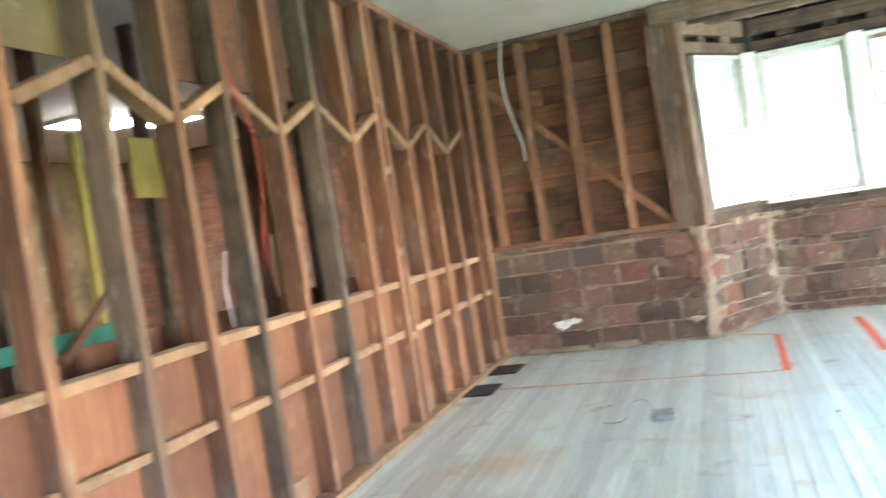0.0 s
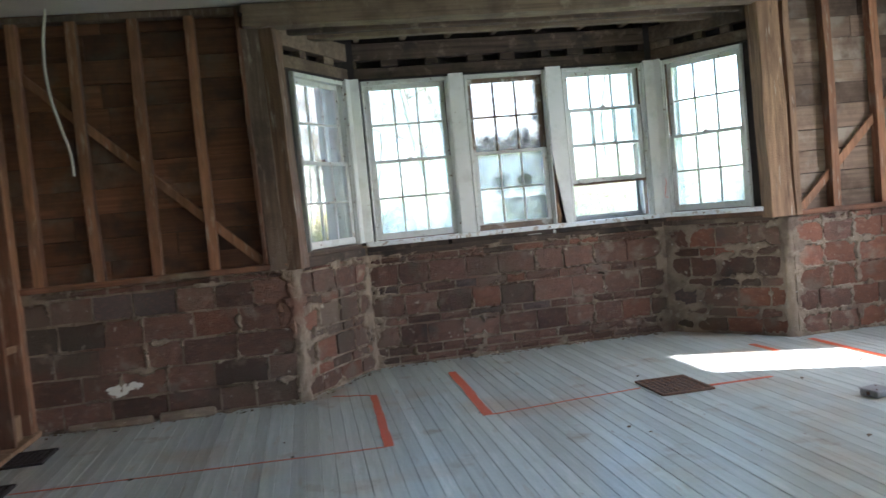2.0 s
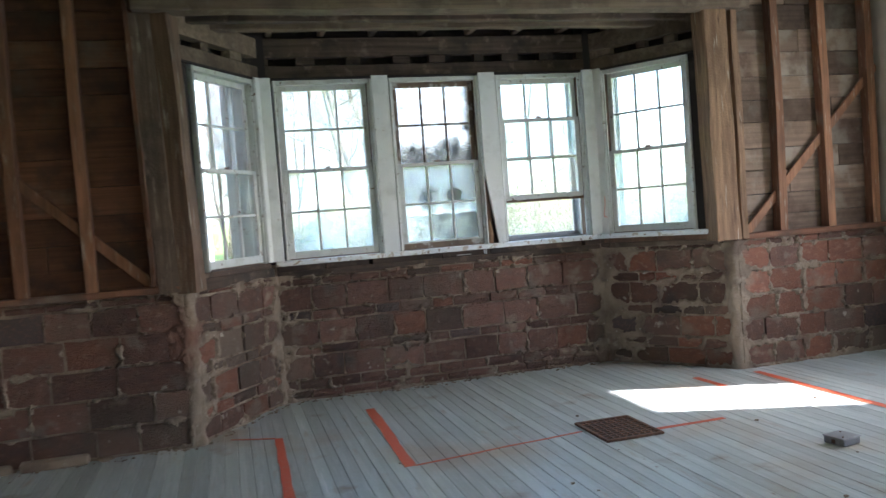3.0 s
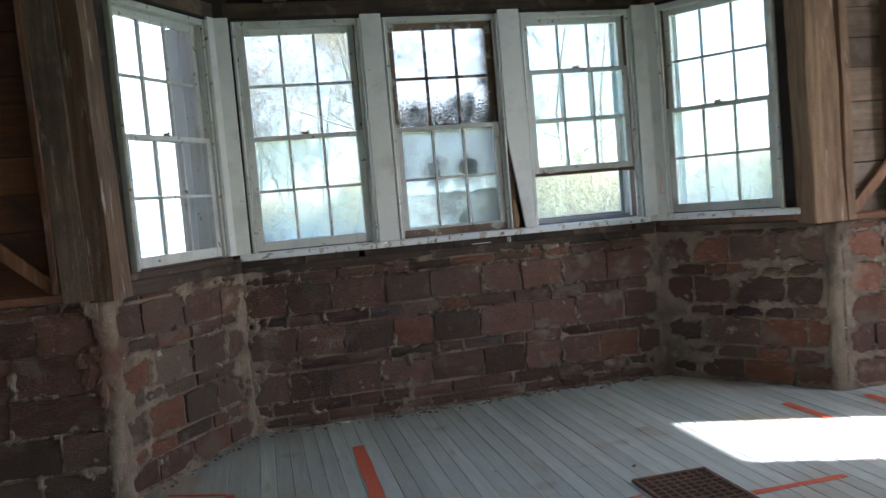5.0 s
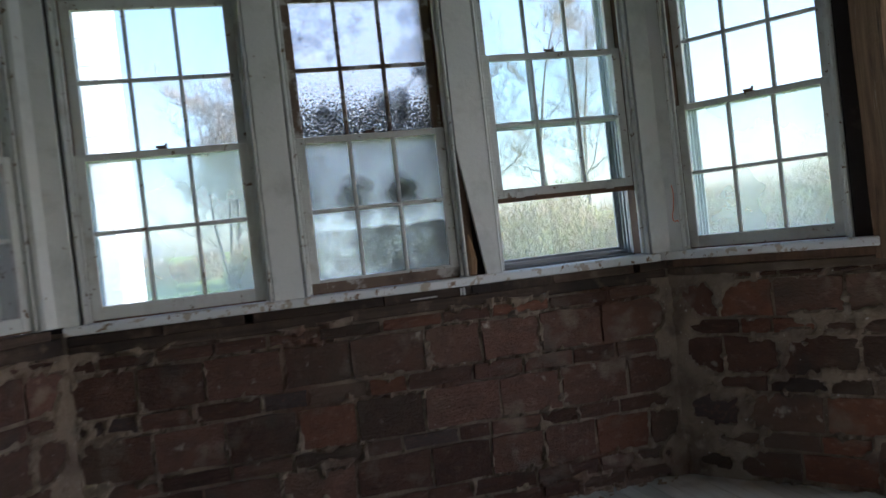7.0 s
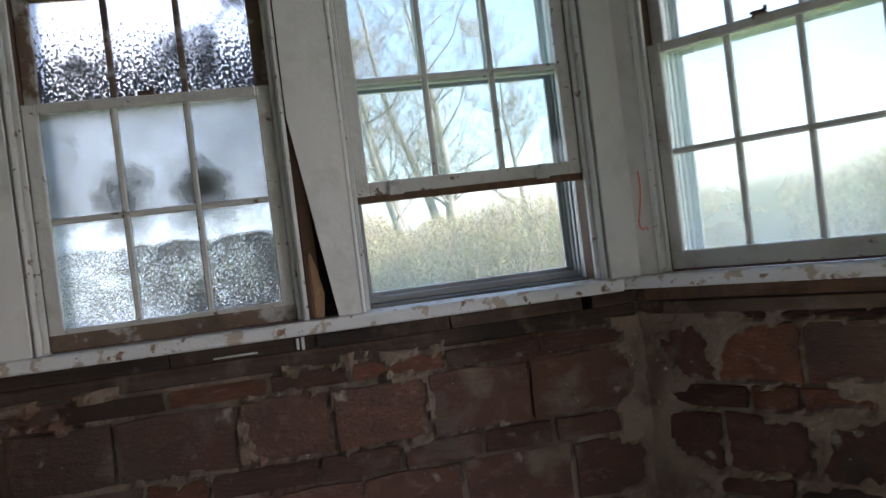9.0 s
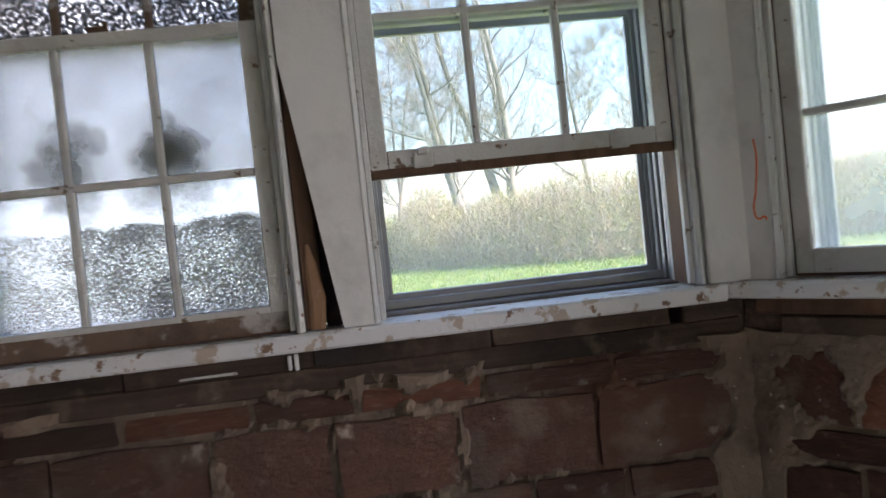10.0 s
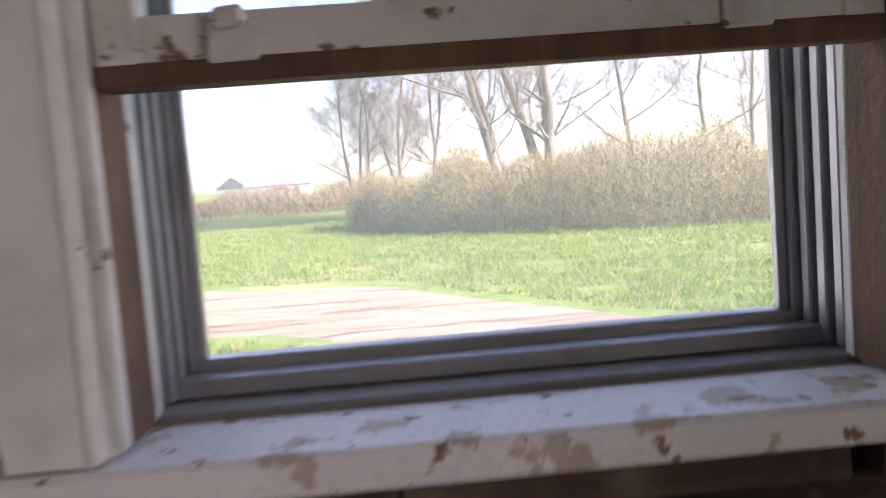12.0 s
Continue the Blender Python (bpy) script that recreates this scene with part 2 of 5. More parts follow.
M = dict(
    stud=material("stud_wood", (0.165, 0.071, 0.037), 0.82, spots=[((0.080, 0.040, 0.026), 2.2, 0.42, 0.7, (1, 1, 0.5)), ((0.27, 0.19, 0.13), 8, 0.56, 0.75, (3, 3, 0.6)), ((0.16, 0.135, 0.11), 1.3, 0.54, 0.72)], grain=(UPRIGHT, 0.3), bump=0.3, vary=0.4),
    # paler than stud_wood; goes on the side of a timber that faces the room
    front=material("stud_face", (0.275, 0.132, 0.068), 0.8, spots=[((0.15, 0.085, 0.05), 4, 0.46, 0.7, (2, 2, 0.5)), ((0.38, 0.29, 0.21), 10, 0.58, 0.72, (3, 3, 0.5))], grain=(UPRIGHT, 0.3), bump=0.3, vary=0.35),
    pale=material("pale_wood", (0.30, 0.18, 0.10), 0.8, spots=[((0.19, 0.105, 0.06), 5, 0.48, 0.75), ((0.40, 0.30, 0.20), 14, 0.58, 0.75)], grain=((12, 12, 3), 0.25), bump=0.25, vary=0.25),
    old=material("old_wood", (0.125, 0.088, 0.062), 0.88, spots=[((0.055, 0.04, 0.032), 3, 0.45, 0.7), ((0.23, 0.185, 0.14), 12, 0.58, 0.72, (3, 3, 0.5))], grain=(UPRIGHT, 0.35), bump=0.5, vary=0.3),
    lintel=material("dark_old_wood", (0.085, 0.058, 0.042), 0.9, spots=[((0.03, 0.024, 0.02), 3, 0.45, 0.7), ((0.19, 0.14, 0.10), 9, 0.56, 0.75)], grain=(ALONG_X, 0.4), bump=0.5, vary=0.3),
    beam=material("beam_wood", (0.20, 0.145, 0.10), 0.88, spots=[((0.09, 0.064, 0.046), 2.5, 0.45, 0.7), ((0.28, 0.22, 0.16), 8, 0.56, 0.75)], grain=(ALONG_X, 0.3), bump=0.5, vary=0.25),
    post=material("post_wood", (0.175, 0.108, 0.07), 0.85, spots=[((0.10, 0.065, 0.045), 4, 0.45, 0.68, (3, 3, 0.6)), ((0.38, 0.33, 0.27), 7, 0.60, 0.72, (4, 4, 0.5))], grain=(UPRIGHT, 0.35), bump=0.6, vary=0.2),
    split=material("split_pale_post", (0.27, 0.165, 0.095), 0.85, spots=[((0.17, 0.10, 0.060), 4, 0.45, 0.66, (3, 3, 0.5)), ((0.11, 0.068, 0.044), 9, 0.56, 0.70, (4, 4, 0.4)), ((0.46, 0.39, 0.31), 8, 0.63, 0.72, (5, 5, 0.4))], grain=(UPRIGHT, 0.35), bump=0.7, vary=0.1),
    sheath=material("sheathing_board", (0.155, 0.070, 0.038), 0.88, spots=[((0.135, 0.105, 0.08), 2.0, 0.54, 0.68), ((0.075, 0.042, 0.028), 5, 0.46, 0.7)], grain=(ALONG_X, 0.3), bump=0.35, vary=0.4),
    pale_sheath=material("pale_sheathing_board", (0.185, 0.125, 0.085), 0.88, spots=[((0.26, 0.215, 0.165), 2.4, 0.50, 0.62), ((0.10, 0.060, 0.040), 4, 0.48, 0.7)], grain=(ALONG_X, 0.3), bump=0.4, vary=0.45),
    casing=material("weathered_casing", (0.50, 0.54, 0.51), 0.6, spots=[((0.38, 0.42, 0.39), 5, 0.48, 0.7)], bump=0.2),
    panel=material("red_panel", (0.205, 0.090, 0.042), 0.75, spots=[((0.17, 0.07, 0.042), 2.5, 0.42, 0.7), ((0.24, 0.125, 0.065), 6, 0.56, 0.75)], grain=(UPRIGHT, 0.25), bump=0.2, vary=0.3),
    brick=material("clay_tile", (0.135, 0.068, 0.047), 0.92, spots=[((0.105, 0.058, 0.043), 3, 0.42, 0.62), ((0.20, 0.125, 0.092), 5, 0.56, 0.74)], bump=1.0, vary=0.4, bump_scale=16, stains=[((0.105, 0.075, 0.054), 1.3, 0.50, 0.64), ((0.205, 0.155, 0.115), 6, 0.58, 0.70), ((0.36, 0.31, 0.25), 13, 0.66, 0.74), ((0.075, 0.054, 0.044), 3, 0.60, 0.72), ((0.60, 0.57, 0.52), 70, 0.735, 0.76)]),
    warm=material("orange_clay_tile", (0.195, 0.083, 0.050), 0.92, spots=[((0.16, 0.070, 0.046), 3, 0.45, 0.62), ((0.27, 0.16, 0.11), 5, 0.56, 0.74)], bump=1.0, vary=0.3, bump_scale=16, stains=[((0.20, 0.145, 0.105), 4, 0.54, 0.68), ((0.10, 0.070, 0.052), 3, 0.60, 0.72), ((0.60, 0.57, 0.52), 70, 0.735, 0.76)]),
    soot=material("dark_clay_tile", (0.085, 0.062, 0.055), 0.92, spots=[((0.15, 0.09, 0.07), 9, 0.5, 0.7)], bump=0.7, vary=0.2, bump_scale=45),
    limed=material("whitewashed_tile", (0.72, 0.69, 0.63), 0.9, spots=[((0.30, 0.18, 0.13), 16, 0.55, 0.62)], bump=0.7, bump_scale=45),
    mortar=material("mortar", (0.265, 0.205, 0.148), 0.95, bump=1.4, bump_scale=30, stains=[((0.15, 0.108, 0.078), 4, 0.46, 0.64), ((0.31, 0.26, 0.20), 9, 0.58, 0.74), ((0.16, 0.085, 0.058), 2.2, 0.56, 0.68), ((0.075, 0.056, 0.046), 6, 0.62, 0.74), ((0.50, 0.46, 0.40), 45, 0.68, 0.74)]),
    board=material("painted_floorboard", (0.435, 0.475, 0.455), 0.31, spots=[((0.36, 0.31, 0.25), 5, 0.60, 0.76, (3, 0.5, 3)), ((0.56, 0.575, 0.56), 9, 0.52, 0.72, (5, 0.35, 5)), ((0.20, 0.165, 0.13), 14, 0.69, 0.76, (2, 0.6, 2))], grain=((50, 1.5, 50), 0.10), bump=0.25, vary=0.15, bump_scale=25, spec=0.5, stains=[((0.40, 0.335, 0.26), 0.9, 0.54, 0.68), ((0.30, 0.25, 0.20), 2.6, 0.62, 0.72)]),
    subfloor=material("floor_gap", (0.03, 0.025, 0.02), 0.95),
    white=material("white_paint", (0.80, 0.81, 0.79), 0.45, spots=[((0.62, 0.63, 0.60), 6, 0.5, 0.75), ((0.30, 0.20, 0.13), 22, 0.70, 0.74)], bump=0.2, vary=0.05),
    sash=material("old_white_paint", (0.66, 0.67, 0.64), 0.5, spots=[((0.50, 0.48, 0.43), 9, 0.52, 0.75), ((0.20, 0.13, 0.085), 26, 0.635, 0.68)], bump=0.4, vary=0.06),
    peeled=material("peeled_sash", (0.20, 0.14, 0.10), 0.7, spots=[((0.52, 0.50, 0.46), 12, 0.50, 0.58), ((0.10, 0.07, 0.055), 7, 0.5, 0.72)], bump=0.5),
    sill=material("worn_sill_paint", (0.82, 0.83, 0.83), 0.35, spots=[((0.54, 0.46, 0.38), 16, 0.56, 0.60), ((0.26, 0.16, 0.10), 24, 0.615, 0.655)], bump=0.5),
    storm=material("grey_aluminium", (0.36, 0.37, 0.385), 0.42, 0.75, spots=[((0.25, 0.255, 0.26), 8, 0.5, 0.75)], bump=0.08),
    jamb=material("bare_brown_jamb", (0.15, 0.085, 0.05), 0.8, spots=[((0.08, 0.05, 0.035), 5, 0.48, 0.7)], grain=(UPRIGHT, 0.3), bump=0.4),
    # near-black, for the dark jambs and for shade painted into gaps and recesses
    dark=material("near_black_wood", (0.035, 0.028, 0.025), 0.85, spots=[((0.08, 0.06, 0.05), 8, 0.55, 0.75)], bump=0.5),
    ceiling=material("ceiling_paint", (0.62, 0.60, 0.53), 0.7, spots=[((0.52, 0.50, 0.43), 1.2, 0.45, 0.75)], bump=0.08),
    plaster=material("plain_wall_plaster", (0.50, 0.43, 0.35), 0.85, spots=[((0.36, 0.28, 0.21), 1.5, 0.45, 0.7)], bump=0.2),
    iron=material("rusty_iron", (0.14, 0.085, 0.06), 0.75, 0.3, spots=[((0.24, 0.12, 0.065), 18, 0.48, 0.65)], bump=0.4),
    vent=material("dark_vent_metal", (0.035, 0.033, 0.035), 0.55, 0.4, spots=[((0.07, 0.06, 0.055), 15, 0.5, 0.7)], bump=0.2),
    steel=material("galvanised_steel", (0.36, 0.37, 0.39), 0.45, 0.7, spots=[((0.26, 0.26, 0.28), 14, 0.45, 0.7)], bump=0.1),
    tape=material("red_tape", (0.62, 0.115, 0.05), 0.6, spots=[((0.50, 0.22, 0.14), 25, 0.56, 0.72)], bump=0.2),
    cable=material("white_cable", (0.60, 0.58, 0.53), 0.5),
    redwire=material("red_wire", (0.45, 0.04, 0.025), 0.5),
    orange=material("orange_string", (0.75, 0.16, 0.04), 0.7),
    yellow=material("yellow_paint", (0.33, 0.27, 0.075), 0.75, spots=[((0.26, 0.20, 0.05), 5, 0.48, 0.7)], bump=0.2, vary=0.2),
    lime=material("yellow_green_board", (0.25, 0.26, 0.095), 0.75, spots=[((0.16, 0.155, 0.06), 3, 0.45, 0.7), ((0.30, 0.30, 0.16), 11, 0.6, 0.72)], bump=0.1),
    teal=material("teal_board", (0.03, 0.16, 0.12), 0.7, spots=[((0.02, 0.10, 0.08), 3, 0.5, 0.7)]),
    ochre=material("ochre_wallboard", (0.22, 0.165, 0.075), 0.85, spots=[((0.12, 0.085, 0.045), 2, 0.42, 0.66), ((0.27, 0.21, 0.12), 7, 0.58, 0.72), ((0.08, 0.06, 0.04), 12, 0.64, 0.72)], bump=0.3),
    grass=material("grass", (0.135, 0.215, 0.036), 0.95, bump=6.0, bump_scale=5, spots=[((0.095, 0.165, 0.028), 0.5, 0.44, 0.64, (0.5, 2.0, 1)), ((0.32, 0.29, 0.12), 0.35, 0.54, 0.66, (0.5, 1.6, 1)), ((0.24, 0.29, 0.085), 5, 0.5, 0.66), ((0.07, 0.11, 0.024), 2.2, 0.57, 0.68)]),
    dirt=material("dirt_track", (0.29, 0.225, 0.15), 0.95, spots=[((0.36, 0.30, 0.225), 1.2, 0.48, 0.64, (0.5, 2, 1)), ((0.12, 0.092, 0.060), 0.8, 0.53, 0.63, (0.35, 4, 1)), ((0.20, 0.155, 0.10), 5, 0.55, 0.68, (0.5, 2, 1)), ((0.42, 0.37, 0.29), 14, 0.60, 0.70)], bump=4.0, bump_scale=7),
    subsill=material("grey_painted_subsill", (0.20, 0.19, 0.185), 0.55, spots=[((0.14, 0.125, 0.115), 9, 0.48, 0.7), ((0.30, 0.29, 0.28), 20, 0.6, 0.72)], bump=0.3),
    pinkish=material("pale_pinkish_bark", (0.36, 0.28, 0.24), 0.95, spots=[((0.27, 0.21, 0.18), 3, 0.5, 0.7)]),
    bark=material("grey_bark", (0.29, 0.255, 0.225), 0.95, spots=[((0.12, 0.10, 0.085), 3, 0.5, 0.7)], bump=0.6, bump_scale=14),
    siding=material("white_siding", (0.72, 0.74, 0.76), 0.6, bump=0.1),
    roof=material("grey_roof", (0.20, 0.20, 0.21), 0.85),
)


def foliage(name, first, second, through=0.3):
    """Thin blades, leaves or twigs: two colours mixed from piece to piece, with some light coming through."""
    m = bpy.data.materials.new(name)
    m.use_nodes = True
    nt = m.node_tree
    nt.nodes.remove(nt.nodes["Principled BSDF"])
    geo, mix, solid, thin, both = (nt.nodes.new("ShaderNode" + k) for k in ("NewGeometry", "Mix", "BsdfDiffuse", "BsdfTranslucent", "MixShader"))
    mix.data_type = "RGBA"
    nt.links.new(geo.outputs["Random Per Island"], mix.inputs["Factor"])
    ends = [i for i in mix.inputs if i.type == "RGBA"]
    ends[0].default_value, ends[1].default_value = (*first, 1), (*second, 1)
    colour = [o for o in mix.outputs if o.type == "RGBA"][0]
    nt.links.new(colour, solid.inputs["Color"])
    nt.links.new(colour, thin.inputs["Color"])
    both.inputs[0].default_value = through
    nt.links.new(solid.outputs[0], both.inputs[1])
    nt.links.new(thin.outputs[0], both.inputs[2])
    nt.links.new(both.outputs[0], nt.nodes["Material Output"].inputs["Surface"])
    return m


M["blade"] = foliage("grass_blades", (0.12, 0.24, 0.035), (0.26, 0.33, 0.075))
M["straw"] = foliage("dry_grass", (0.34, 0.31, 0.14), (0.42, 0.37, 0.21))
M["bud"] = foliage("spring_leaves", (0.24, 0.28, 0.075), (0.38, 0.36, 0.15))
M["twig"] = foliage("dry_twigs", (0.24, 0.18, 0.12), (0.40, 0.31, 0.22), 0.1)
M["pink_twig"] = foliage("pinkish_twigs", (0.36, 0.27, 0.23), (0.46, 0.36, 0.31), 0.1)


def glass_material(name):
    """Window glass."""
    m = bpy.data.materials.new(name)
    m.use_nodes = True
    nt = m.node_tree
    nt.nodes.remove(nt.nodes["Principled BSDF"])
    out = nt.nodes["Material Output"]
    clear, gloss, mix, fres = (nt.nodes.new("ShaderNode" + k) for k in ("BsdfTransparent", "BsdfGlossy", "MixShader", "LayerWeight"))
    clear.inputs["Color"].default_value = (0.93, 0.97, 0.96, 1)
    gloss.inputs["Roughness"].default_value = 0.02
    fres.inputs["Blend"].default_value = 0.5
    power, part_of = nt.nodes.new("ShaderNodeMath"), nt.nodes.new("ShaderNodeMath")
    power.operation, part_of.operation = "POWER", "MULTIPLY_ADD"
    power.inputs[1].default_value, part_of.inputs[1].default_value, part_of.inputs[2].default_value = 5.0, 0.6, 0.02
    nt.links.new(fres.outputs["Facing"], power.inputs[0])
    nt.links.new(power.outputs[0], part_of.inputs[0])
    nt.links.new(part_of.outputs[0], mix.inputs[0])
    nt.links.new(clear.outputs[0], mix.inputs[1])
    nt.links.new(gloss.outputs[0], mix.inputs[2])
    nt.links.new(mix.outputs[0], out.inputs["Surface"])
    return m


M["glass"] = glass_material("window_glass")


def wavy_glass(name, sooty):
    """Old glass behind a crinkled clear sheet: light comes through bent, speckled with grime that gathers low down (upper sash),
    or lies as a grey film on the lowest row and in soft sooty patches beside the bars (sooty: lower sash)."""
    m = bpy.data.materials.new(name)
    m.use_nodes = True
    nt = m.node_tree
    nt.nodes.remove(nt.nodes["Principled BSDF"])
    tc, xyz, n1, n2, bp, bend, film, mix = (nt.nodes.new("ShaderNode" + k) for k in
        ("TexCoord", "SeparateXYZ", "TexNoise", "TexNoise", "Bump", "BsdfRefraction", "BsdfTranslucent", "MixShader"))
    nt.links.new(tc.outputs["Object"], xyz.inputs[0])
    for n, scale, detail in ((n1, 240.0 if sooty else 110.0, 5.0), (n2, 8.0 if sooty else 5.0, 5.0)):
        n.inputs["Scale"].default_value, n.inputs["Detail"].default_value, n.inputs["Roughness"].default_value = scale, detail, 0.6
        nt.links.new(tc.outputs["Object"], n.inputs["Vector"])

    def calc(op, a, b, c=0.0):
        k = nt.nodes.new("ShaderNodeMath")
        k.operation = op
        for i, v in enumerate((a, b, c)):
            if isinstance(v, (int, float)):
                k.inputs[i].default_value = v
            else:
                nt.links.new(v, k.inputs[i])
        return k.outputs[0]

    def slope(v, low, high, to=1.0):
        r = nt.nodes.new("ShaderNodeMapRange")
        r.interpolation_type = "SMOOTHSTEP"
        r.inputs["From Min"].default_value, r.inputs["From Max"].default_value, r.inputs["To Max"].default_value = low, high, to
        nt.links.new(v, r.inputs["Value"])
        return r.outputs[0]

    x, z = xyz.outputs["X"], xyz.outputs["Z"]
    fine, wide = n1.outputs["Fac"], n2.outputs["Fac"]
    if sooty:
        z_wavy = calc("ADD", calc("MULTIPLY_ADD", wide, 0.05, z), calc("MULTIPLY", fine, 0.012))
        grime = calc("MULTIPLY_ADD", slope(x, 1.12, 1.62), 0.08, 0.56)
        specks = calc("SUBTRACT", calc("MULTIPLY_ADD", wide, 0.25, fine), grime)
        low = calc("MULTIPLY", slope(calc("MULTIPLY", z_wavy, -1.0), -1.468, -1.448), slope(specks, 0.07, -0.04, 0.90))
        dark = low
        for u, size, deep in ((1.15, 0.13, 0.45), (1.33, 0.18, 0.82), (1.56, 0.20, 0.94)):
            d = calc("SQRT", calc("ADD", calc("POWER", calc("SUBTRACT", x, u), 2.0), calc("POWER", calc("MULTIPLY", calc("SUBTRACT", z, 1.585), 0.95), 2.0)), 0.0)
            d = calc("ADD", calc("MULTIPLY_ADD", fine, 0.05, d), calc("MULTIPLY", wide, 0.17))
            dark = calc("MAXIMUM", dark, slope(d, size + 0.09, 0.12, deep))
        haze = calc("MULTIPLY", slope(z, 1.50, 1.52), calc("MULTIPLY_ADD", wide, 0.45, calc("MULTIPLY", fine, 0.30)))
        dark = calc("MAXIMUM", dark, haze)
    else:
        row = calc("MULTIPLY", slope(z, 2.19, 1.90), slope(z, 2.50, 2.10))
        dark = slope(calc("MULTIPLY_ADD", row, 0.22, fine), 0.62, 0.74, 0.92)
        top = calc("MULTIPLY", slope(z, 2.16, 2.18), slope(wide, 0.50, 0.66, 0.22))
        dark = calc("MAXIMUM", dark, calc("MAXIMUM", top, slope(calc("MULTIPLY_ADD", row, 0.20, wide), 0.60, 0.82, 0.85)))
    bp.inputs["Strength"].default_value, bp.inputs["Distance"].default_value = 0.9, 0.01
    nt.links.new(n1.outputs["Fac"], bp.inputs["Height"])
    bend.inputs["IOR"].default_value, bend.inputs["Roughness"].default_value = 1.25, 0.05
    bend.inputs["Color"].default_value = (0.84, 0.90, 0.93, 1) if sooty else (0.96, 0.96, 0.95, 1)
    nt.links.new(bp.outputs[0], bend.inputs["Normal"])
    film.inputs["Color"].default_value = (0.15, 0.145, 0.125, 1) if sooty else (0.05, 0.05, 0.045, 1)
    nt.links.new(dark, mix.inputs[0])
    nt.links.new(bend.outputs[0], mix.inputs[1])
    nt.links.new(film.outputs[0], mix.inputs[2])
    nt.links.new(mix.outputs[0], nt.nodes["Material Output"].inputs["Surface"])
    return m


M["wavy"] = wavy_glass("wavy_glass", False)
M["wavy_low"] = wavy_glass("wavy_sooty_glass", True)


def hazy_glass(name, amount):
    """Clear glass under an even pale film: dust, plus the veil of glare over the view."""
    m = glass_material(name)
    nt = m.node_tree
    out = nt.nodes["Material Output"]
    mix = out.inputs["Surface"].links[0].from_socket
    film, m2, tc, n, r = (nt.nodes.new("ShaderNode" + k) for k in ("BsdfTranslucent", "MixShader", "TexCoord", "TexNoise", "MapRange"))
    film.inputs["Color"].default_value = (0.62, 0.78, 0.78, 1)
    n.inputs["Scale"].default_value, n.inputs["Detail"].default_value = 3.0, 6.0
    r.inputs["To Min"].default_value, r.inputs["To Max"].default_value = amount * 0.4, amount * 1.6
    nt.links.new(tc.outputs["Object"], n.inputs["Vector"])
    nt.links.new(n.outputs["Fac"], r.inputs["Value"])
    nt.links.new(r.outputs[0], m2.inputs[0])
    nt.links.new(mix, m2.inputs[1])
    nt.links.new(film.outputs[0], m2.inputs[2])
    nt.links.new(m2.outputs[0], out.inputs["Surface"])
    return m


# besides dust, the film's pale colour stands for glare washing out the trees
M["filmed"] = hazy_glass("filmed_glass", 0.30)
M["dusty"] = hazy_glass("dusty_veiled_glass", 0.12)


# ---- builders ----
def part(name, bm, mat, parent=None, label="", at=None, smooth=False):
    """One mesh object from a bmesh or a mesh, under its parent."""
    me = bm
    if isinstance(bm, bmesh.types.BMesh):
        me = bpy.data.meshes.new(name)
        bm.to_mesh(me)
        bm.free()
    if mat is not None and not me.materials:
        me.materials.append(M[mat])
    if smooth:
        me.polygons.foreach_set("use_smooth", [True] * len(me.polygons))
    ob = new(name, me)
    ob.parent = parent
    if at is not None:
        ob.matrix_basis = at
    return tagged(ob, label)


def thing(name, label, category, m=None, kind="", group=""):
    """An empty at a thing's base, which parents its parts."""
    ob = new(name)
    ob.empty_display_size = 0.1
    if m is not None:
        ob.matrix_basis = m
    return tagged(ob, label, category, group, kind)


def add_box(bm, x0, y0, z0, x1, y1, z1, bevel=0.0, worn=0.0):
    """A box in bm, with its edges taken off and its corners put out by worn."""
    made = bmesh.ops.create_cube(bm, size=1.0)["verts"]
    for v in made:
        v.co = Vector(((x0 + x1) / 2 + v.co.x * (x1 - x0), (y0 + y1) / 2 + v.co.y * (y1 - y0), (z0 + z1) / 2 + v.co.z * (z1 - z0)))
        if worn:
            v.co += Vector([random.uniform(-worn, worn) for _ in range(3)])
    if bevel:
        edges = list({e for v in made for e in v.link_edges})
        bmesh.ops.bevel(bm, geom=edges, offset=bevel, segments=1, affect="EDGES")
    return bm


def box(*a, **k):
    return add_box(bmesh.new(), *a, **k)


def bar(p, q, wide, deep, normal, bevel=0.004, worn=0.0):
    """A timber from p to q; deep along normal."""
    p, q, n = Vector(p), Vector(q), Vector(normal).normalized()
    d = q - p
    bm = box(-wide / 2, -deep / 2, 0, wide / 2, deep / 2, d.length, bevel=bevel, worn=worn)
    z = d.normalized()
    x = n.cross(z).normalized()
    y = z.cross(x)
    bm.transform(Matrix.Translation(p) @ Matrix((x, y, z)).transposed().to_4x4())
    return bm


